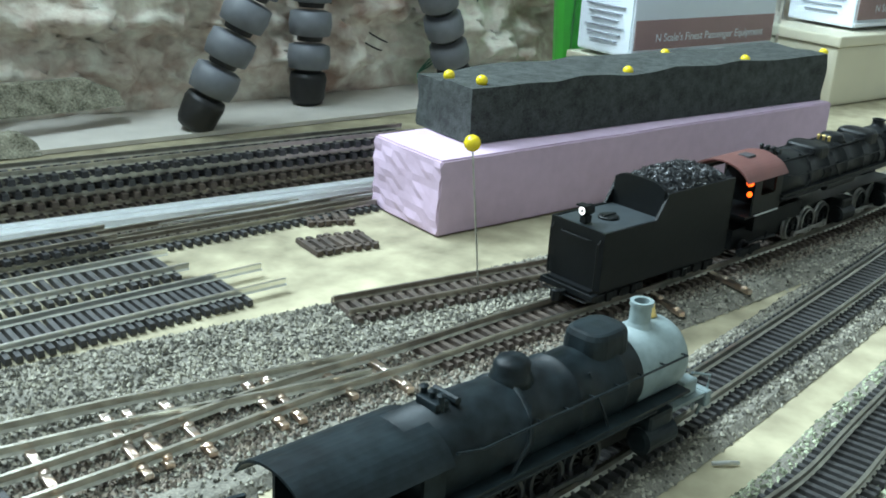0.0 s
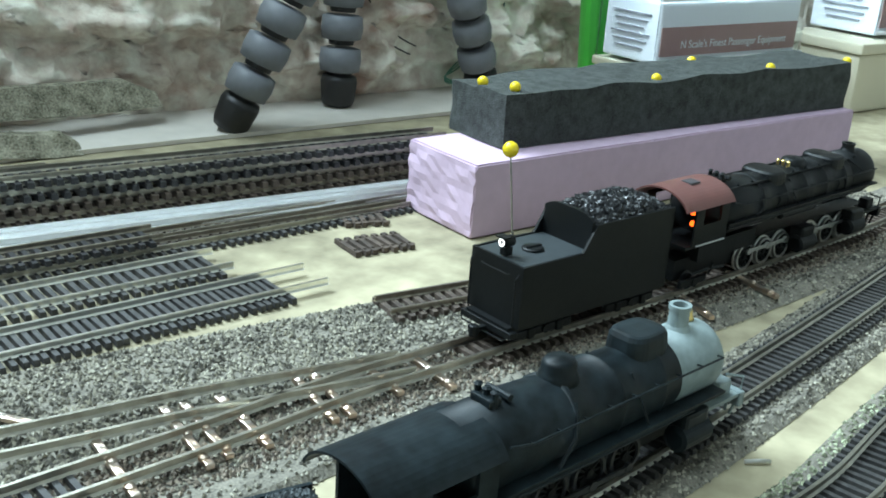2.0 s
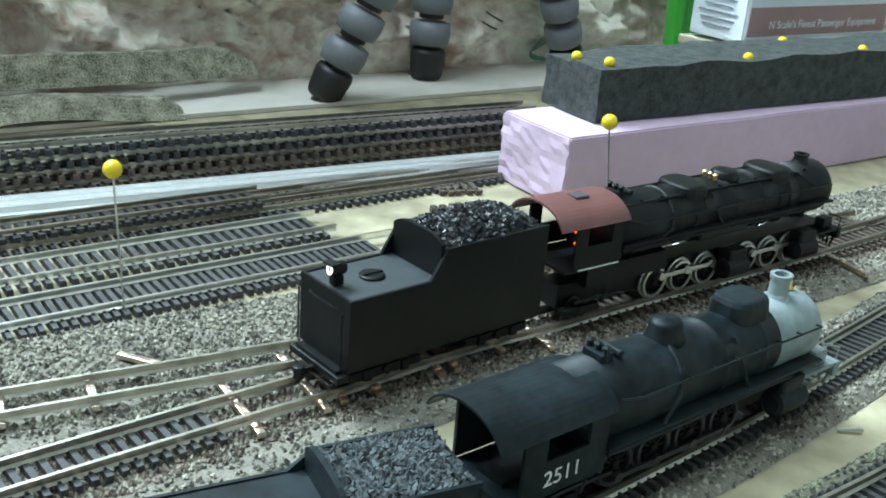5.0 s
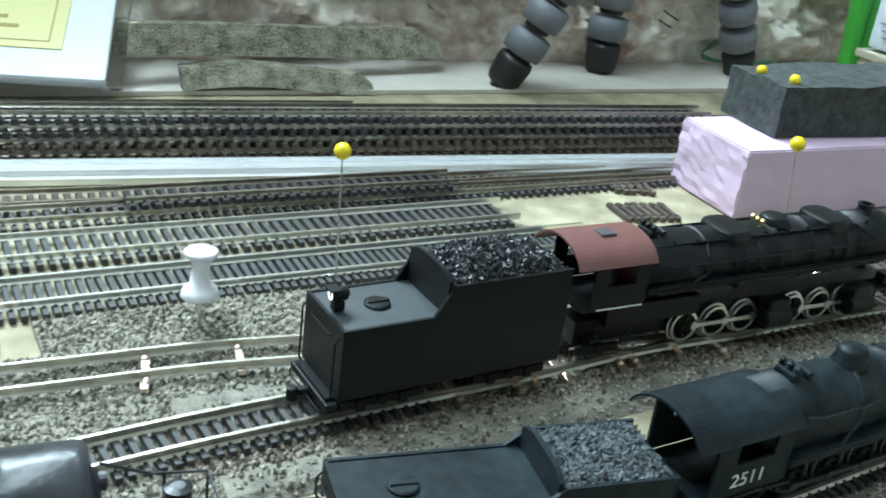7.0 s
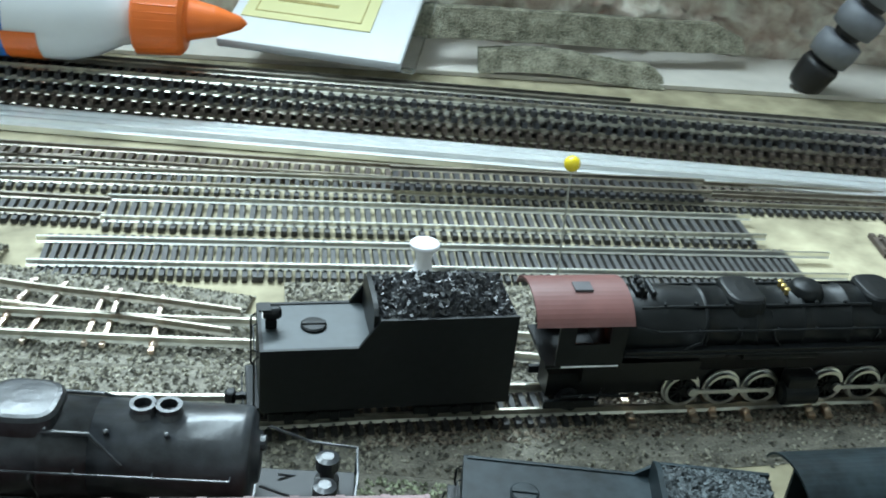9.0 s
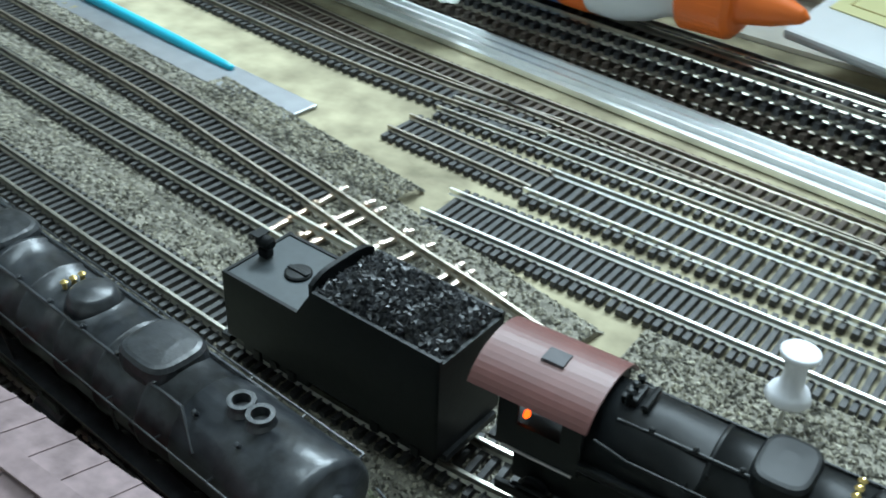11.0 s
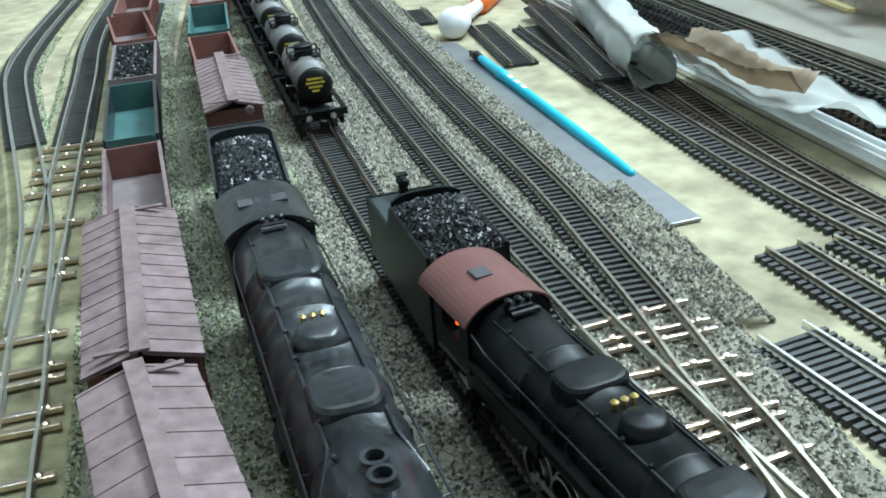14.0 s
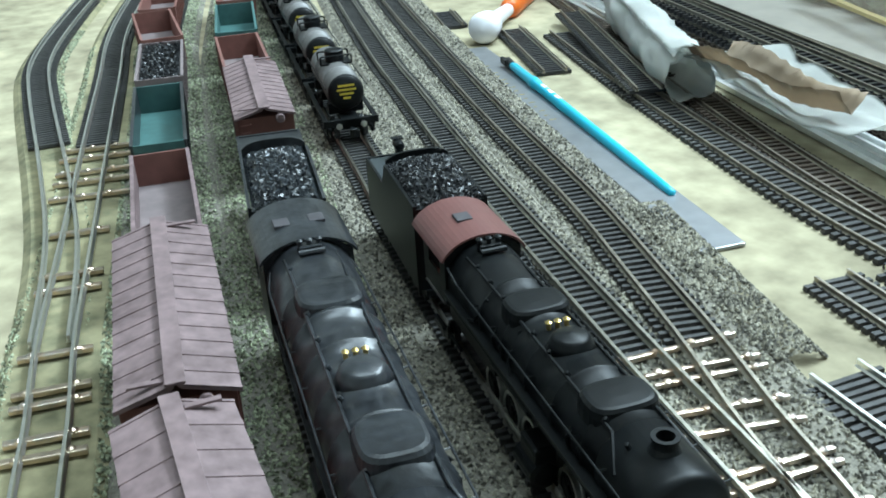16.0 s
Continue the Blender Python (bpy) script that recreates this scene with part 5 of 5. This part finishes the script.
# gritty cork strip leaning on the rock, and a thin one on the ledge
def cork(x0, y0, x1, y1, z0, h, th, label, lean=.5):
    d = Vector((x1 - x0, y1 - y0))
    L = d.length
    bm = bm_new()
    n = 60
    for i in range(n + 1):
        u = i / n
        taper = min(1, (1 - u) * 14) * .55 + .45
        zb = z0 + .002 * math.sin(u * 5)
        pr = [(0, zb), (th, zb + .0005), (th + h * lean, zb + h * taper), (h * lean, zb + h * taper + .0006 * noise.noise(Vector((u * 60, 0, 0))))]
        for a, b in pr:
            bm.verts.new((u * L, a + .0005 * noise.noise(Vector((u * 70, b * 900, 2))), b + .0005 * noise.noise(Vector((u * 80, a * 900, 5)))))
    bm.verts.ensure_lookup_table()
    v = bm.verts
    for i in range(n):
        for k in range(4):
            bm.faces.new((v[4 * i + k], v[4 * i + (k + 1) % 4], v[4 * i + 4 + (k + 1) % 4], v[4 * i + 4 + k]))
    bm.faces.new([v[k] for k in (3, 2, 1, 0)])
    bm.faces.new([v[4 * n + k] for k in range(4)])
    bmesh.ops.recalc_face_normals(bm, faces=bm.faces)
    ob = tagged(part("cork_strip", bm, CORK), label, "cork strip")
    ob.matrix_world = Matrix.Translation((x0, y0, 0)) @ Matrix.Rotation(math.atan2(d.y, d.x), 4, "Z")


cork(0.0293, 0.2523, 0.2396, 0.2099, .0125, .0125, .005, "gritty cork strip leaning on the rock face", .45)
cork(0.1057, 0.2256, 0.1874, 0.1973, .0024, .0078, .007, "thin gritty cork strip lying on the ledge", .9)


def clear_case(x, y, z, a, L, W, H, label, band):
    t = thing("plastic_case", label, "plastic box", pose(x, y, z, 0, 0, a) @ Matrix.Scale(1.5, 4), "clear plastic model boxes")
    for q in ((0, L, 0, .0008, 0, H), (0, L, W - .0008, W, 0, H), (0, .0008, .0008, W - .0008, 0, H), (L - .0008, L, .0008, W - .0008, 0, H), (0.0008, L - .0008, .0008, W - .0008, H - .0008, H)):
        bm = bm_new()
        box(bm, *q)
        c = part("panel", bm, CLEAR, t, "clear plastic side")
        c.visible_shadow = False
    bm = bm_new()
    for h in (H, H * .12):
        box(bm, -.0006, L + .0006, -.0006, -.0001, h - .0010, h)
    part("edge_bead", bm, CARD, t)
    bm = bm_new()
    box(bm, .002, L - .002, .0016, W - .002, .001, H * .93, .001)
    part("card_sleeve", bm, CARD, t, "white card sleeve")
    bm = bm_new()
    box(bm, .003, L - .003, .0012, .0016, H * .16, H * .58)
    part("maroon_band", bm, band, t, "maroon printed band")
    bm = bm_new()
    for k in range(6):
        w = W * (.62 - (k % 3) * .09)
        box(bm, .0014, .0020, W / 2 - w / 2, W / 2 + w / 2, H * (.72 - k * .10), H * (.745 - k * .10))
    part("label_text", bm, GREYPRINT, t, "rows of small print")
    cu = bpy.data.curves.new("case_writing", "FONT")
    cu.body, cu.size, cu.extrude = "N Scale's Finest Passenger Equipment", L * .048, .00005
    cu.materials.append(CARD)
    ob = new("case_writing", cu)
    ob.parent = t
    ob.matrix_basis = pose(L * .16, .0010, H * .27, 90, 0, 0)
    return t


clear_case(0.4244, 0.0553, .0303, -19, .080, .029, .0235, "clear plastic model box with white card and maroon band", CARDMAROON)
t = thing("cream_case", "cream plastic box under a clear model box", "plastic box", pose(0.4244, 0.0553, .0003, 0, 0, -19) @ Matrix.Scale(1.5, 4))
bm = bm_new()
box(bm, .001, .078, .001, .029, 0, .0165, .0015)
part("body", bm, CREAM, t)
bm = bm_new()
box(bm, 0, .079, 0, .030, .0166, .0198, .0008)
part("lid", bm, CREAM, t)
clear_case(0.5779, -0.0144, .0408, -20, .085, .034, .026, "clear plastic model box with a dark band", CARDMAROON)
t = thing("cream_case", "cream plastic box standing beside another", "plastic box", pose(0.5539, -0.0138, .0003, 0, 0, -20) @ Matrix.Scale(1.5, 4))
bm = bm_new()
box(bm, 0, .11, 0, .036, 0, .0225, .0015)
part("body", bm, CREAM, t)
bm = bm_new()
box(bm, -.001, .111, -.001, .037, .0226, .0268, .0008)
part("lid", bm, CREAM, t)
t = thing("green_packet", "bright green packet with white lettering behind boxes", "packet", pose(0.4400, 0.0985, .0003, -6, 0, -28) @ Matrix.Scale(1.5, 4))
bm = bm_new()
box(bm, 0, .03, 0, .008, 0, .085, .003)
part("bag", bm, GREENPACK, t)
bm = bm_new()
for k in range(5):
    box(bm, .003, .016 - .003 * (k % 2), -.0004, 0, .050 + k * .006, .053 + k * .006)
part("print", bm, CARD, t, "white lettering")

# glue bottle and card packet lying on the stacked track
t = thing("glue_bottle", "white glue bottle with an orange cone cap lying on stacked track", "glue bottle", pose(-0.0339, 0.2191, .0350, 0, 0, -20) @ Matrix.Scale(1.15, 4))
bm = bm_new()
lathe(bm, [(-.078, .010), (-.076, .0155), (-.06, .0160), (-.028, .0160), (-.020, .0140), (-.012, .0100), (-.006, .0090)], "x", 32)
part("bottle", bm, CARD, t, "white bottle body", smooth=True)
bm = bm_new()
lathe(bm, [(-.072, .01625), (-.046, .01625)], "x", 32, arc=(150, 330))
part("label", bm, BLUE, t, "blue printed label")
bm = bm_new()
lathe(bm, [(-.047, .01635), (-.036, .01635)], "x", 32, arc=(190, 300))
part("label_edge", bm, ORANGE, t, "orange label edge")
bm = bm_new()
prof = [(-.008, .0110), (-.007, .0125), (.007, .0118), (.0085, .0100), (.0088, .0075), (.0095, .0068), (.018, .0050), (.026, .0022), (.028, .0004)]
lathe(bm, prof, "x", 40)
for k in range(30):
    w = radians(360 * k / 30)
    tube(bm, [(-.007, .0122 * math.cos(w), .0122 * math.sin(w)), (.0065, .0117 * math.cos(w), .0117 * math.sin(w))], .00035, 5)
part("cap", bm, ORANGE, t, "orange ribbed cone cap")
t = thing("hang_packet", "clear bag with a pale yellow header card lying on stacked track", "packet", pose(-0.0108, 0.2303, .0185, 14, 0, -31) @ Matrix.Scale(1.18, 4))
bm = bm_new()
box(bm, 0, .064, 0, .074, 0, .0035, .0012)
part("bag", bm, CARD, t, "white card inside a bag")
bm = bm_new()
box(bm, .004, .050, .016, .058, .0036, .0040)
hd = part("header_card", bm, PALEYELLOW, t, "pale yellow printed card")
bm = bm_new()
for q in ((.008, .046, .020, .0204), (.008, .046, .050, .0504), (.008, .0084, .020, .0504), (.0456, .046, .020, .0504)):
    box(bm, *q, .0040, .0042)
for k in range(3):
    box(bm, .014, .036 - .004 * k, .028 + .006 * k, .030 + .006 * k, .0040, .0042)
part("card_print", bm, LINE, hd, "thin brown printed frame")
bm = bm_new()
box(bm, .0622, .0690, -.001, .075, .0002, .0030, .001)
e = part("bag_edge", bm, CLEAR, t, "clear bag edge")
e.visible_shadow = False

# steel strip with a turquoise pen on it
d = Vector((0.2289, -0.0908))
a = math.degrees(math.atan2(d.y, d.x))
t = thing("steel_strip", "flat grey steel ruler strip lying on the plywood", "ruler", pose(-0.3796, 0.2358, .0003, 0, 0, a))
bm = bm_new()
box(bm, 0, 0.246, -.0078, .0074, 0, .0012, .0004)
part("blade", bm, METALSTRIP, t)
bm = bm_new()
for k in range(16):
    box(bm, .028 + k * .006, .0285 + k * .006, -.0047, -.0030 + (.001 if k % 2 else 0), .00122, .00132)
part("markings", bm, LINE, t, "worn markings")
p0, p1 = Vector(((-0.3387, 0.2254))), Vector(((-0.1870, 0.1640)))
a = math.degrees(math.atan2(p1.y - p0.y, p1.x - p0.x))
PL = (p1 - p0).length
t = thing("turquoise_pen", "turquoise plastic pen with a black end lying on a steel strip", "pen", pose(p0.x, p0.y, .0038, 0, .6, a))
bm = bm_new()
lathe(bm, [(.004, .0016), (.008, .0020), (.030, .0021), (.0305, .0026), (.036, .0026), (.0365, .0021), (PL - .03, .0020), (PL - .004, .0015), (PL, .0013), (PL + .0006, .0006)], "x", 20)
part("barrel", bm, TEAL, t, smooth=True)
bm = bm_new()
lathe(bm, [(-.005, .0016), (-.003, .0022), (.002, .0020), (.005, .0016)], "x", 10)
box(bm, -.006, .001, -.0026, -.0010, -.001, .0020, .0004)
part("end_cap", bm, LEGBLACK, t, "black end")
bm = bm_new()
for k in range(3):
    lathe(bm, [(.042 + k * .008, .00214), (.047 + k * .008, .00214)], "x", 20, arc=(20, 110))
part("print", bm, CARD, t, "worn white print")

# white brush with an orange tip, plaster cloth roll and torn paper
t = thing("white_brush", "white plastic scoop with an orange handle lying on the plywood", "scoop", pose(-0.3816, 0.2437, .0085, 0, 3, 125) @ Matrix.Scale(1.4, 4))
bm = bm_new()
lathe(bm, [(0, .0), (.0005, .0045), (.004, .0058), (.012, .0050), (.018, .0030), (.045, .0024), (.046, 0)], "x", 20)
part("head", bm, PINWHITE, t, smooth=True)
bm = bm_new()
lathe(bm, [(.040, .0030), (.044, .0040), (.075, .0036), (.078, .001)], "x", 20)
part("handle", bm, ORANGE, t, "orange handle", smooth=True)


def paper_roll(x, y, z, a):
    t = thing("paper_roll", "loosely rolled white plaster-stained paper", "paper roll", pose(x, y, z, 0, 0, a) @ Matrix.Scale(1.55, 4))
    bm = bm_new()
    n, L = 44, .084
    rows = []
    for i in range(31):
        u = i / 30
        ring = []
        for k in range(n + 1):
            w = 2 * math.pi * 1.35 * k / n
            r = .0054 + .0022 * k / n + .0020 * noise.noise(Vector((u * 7, w * 1.1, 3))) + .0010 * noise.noise(Vector((u * 22, w * 3, 7)))
            ring.append(bm.verts.new((u * L + .004 * noise.noise(Vector((w, u * 2, 9))), r * math.cos(w), r * math.sin(w))))
        rows.append(ring)
    for p, q in zip(rows, rows[1:]):
        for k in range(n):
            bm.faces.new((p[k], p[k + 1], q[k + 1], q[k]))
    r = bmesh.ops.solidify(bm, geom=bm.faces[:], thickness=.0004)
    part("sheet", bm, PAPER, t, smooth=True)


paper_roll(-.3510, .3120, .0130, -34.5)


def torn_paper():
    t = thing("torn_paper", "torn sheet of white paper with a curled brown edge", "paper", pose(-.2500, .2610, .0016, 0, 0, -24) @ Matrix.Scale(1.3, 4))
    bm = bm_new()
    nx, ny = 50, 16
    g = []
    for i in range(nx + 1):
        u = i / nx
        wid = .026 * (1 - .70 * u) * (1 + .16 * noise.noise(Vector((u * 7, 1, 0))))
        row = []
        for j in range(ny + 1):
            v = j / ny
            curl = .0075 * math.exp(-((v) / .30) ** 2) * (.5 + .6 * noise.noise(Vector((u * 6, 4, 0)))) + .0035 * math.sin(u * 8 + v * 2) * (1 - v) + .002 + .0022 * noise.noise(Vector((u * 9, v * 3, 5)))
            row.append(bm.verts.new((u * .100, -wid + wid * v * 1.5 + .010, .006 + curl + .004 * v)))
        g.append(row)
    for i in range(nx):
        for j in range(ny):
            bm.faces.new((g[i][j], g[i + 1][j], g[i + 1][j + 1], g[i][j + 1]))
    bmesh.ops.solidify(bm, geom=bm.faces[:], thickness=.0003)
    part("sheet", bm, PAPER, t, smooth=True)
    bm = bm_new()
    g = []
    for i in range(31):
        u = i / 30
        wid = .026 * (1 - .70 * (.15 + .7 * u))
        row = []
        for k in range(9):
            v = k / 8
            jag = .0016 * noise.noise(Vector((u * 14, v * 2, 0)))
            row.append(bm.verts.new((.008 + u * .062 + .003 * v, -wid * 1.02 + wid * v * .62 + .010 + jag, .0125 + .0060 * (2 * v - 1) ** 2 + .0016 * math.sin(u * 7) + .0008 * noise.noise(Vector((u * 20, v * 5, 2))))))
        g.append(row)
    for p, q in zip(g, g[1:]):
        for k in range(8):
            bm.faces.new((p[k], p[k + 1], q[k + 1], q[k]))
    bmesh.ops.solidify(bm, geom=bm.faces[:], thickness=.0003)
    part("stained_edge", bm, DIRTYPAPER, t, "brown stained curl", smooth=True)


torn_paper()
# loose black plastic bridge shoes / dark track pieces among the litter
for x, y, a, L in ((-0.3828, 0.3067, -31, .145), (-0.3926, 0.2724, -27, .085), (-0.4526, 0.2729, -27, .036)):
    l = straight(x, y, x + L * math.cos(radians(a)), y + L * math.sin(radians(a)))
    track("dark cut-off track piece among paper on the plywood", l, 0, E(l), gauge=.0105, pitch=.0030, z0=.0045 if L > .1 else .0004, tie=(.0165, .002, .0015), railh=.0017, tiemat=BLACKTIE, railmat=RAILBROWN, group=LG)
bm = bm_new()
box(bm, 0, .06, -.0012, .0012, 0, .0012)
ob = tagged(part("wood_strip", bm, LIGHTWOOD), "thin pale strip of wood on stacked track", "wood strip")
ob.matrix_world = pose(-0.3027, 0.3942, .0140, 0, 0, -28) @ Matrix.Scale(1.5, 4)
# bright bent nail by the outer track
bm = bm_new()
tube(bm, [(0, 0, .0008), (.0022, -.003, .0012), (.004, -.0045, .0008)], .0005, 8)
ob = tagged(part("nail", bm, STEEL), "small bright nail lying on the plywood", "nail")
ob.matrix_world = pose(0.1372, -0.0992, 0)
# soldered bits of wire by the pins
bm = bm_new()
box(bm, -.0055, .0055, -.0009, .0009, 0, .0012, .0002)
ob = tagged(part("copper_strip", bm, SOLDER), "short tinned strip lying in the ballast by a pin", "metal strip")
ob.matrix_world = pose(0.0414, 0.0325, .0027, 0, 0, -71)
BALL = straight(-0.1864, 0.1507, -0.0994, 0.1088)
stones("ballast", "raised strip of stone ballast ending bluntly on the plywood", BALL, 0, E(BALL), -.009, .008, 3500, STONE, z=.0034)


# ---- what moves ----
REAR = [(0, 0.1890), (0.5, 0.1810), (1, 0.1710), (1.5, 0.1590), (2, 0.1455), (2.5, 0.1315), (3, 0.1175), (3.5, 0.1037), (4, 0.0883), (4.5, 0.0748), (5, 0.0614), (5.5, 0.0480), (6, 0.0345), (6.5, 0.0210), (7, 0.0074), (7.5, -0.0069), (8, -0.0214), (8.5, -0.0358), (9, -0.0502), (9.5, -0.0661), (10, -0.0804), (10.5, -0.0948), (11, -0.1100), (11.5, -0.1240), (12, -0.1386), (12.5, -0.1535), (13, -0.1670), (13.5, -0.1815), (14, -0.1935), (14.5, -0.2060), (15, -0.2185), (15.5, -0.2298), (16, -0.2402)]


def rear_at(t):
    return float(np.interp(t, [a for a, _ in REAR], [b for _, b in REAR]))


def motions():
    s0 = s_at_x(LINE_A, 0.0021)
    ten, eng = [], []
    for t, r in REAR:
        s = s0 + r

        def body(back, a, b):
            m = span(LINE_A, s + a, s + b)
            return m @ Matrix.Translation((back - a, 0, 0))
        ten.append((t, body(0, .012, .046)))
        eng.append((t, body(.0650, .065 + .038, .065 + .100)))
    walk(TENDER, ten)
    walk(ENGINE, eng)
    ts = [k * .25 for k in range(65)]
    for w in ENGINE_WHEELS:
        base = w.matrix_basis.copy()
        side = 1 if w.location.y > 0 else -1
        walk(w, [(t, Matrix.Translation(base.translation) @ Matrix.Rotation(math.pi if side < 0 else 0, 4, "Z") @ Matrix.Rotation(side * (rear_at(t) - rear_at(0)) / .0046, 4, "Y")) for t in ts])
    for rod, side in ENGINE_RODS:
        y = side * .0066
        walk(rod, [(t, pose(-.0022 * math.sin((rear_at(t) - rear_at(0)) / .0046), y, .0046 - .0022 * math.cos((rear_at(t) - rear_at(0)) / .0046))) for t in ts])


motions()
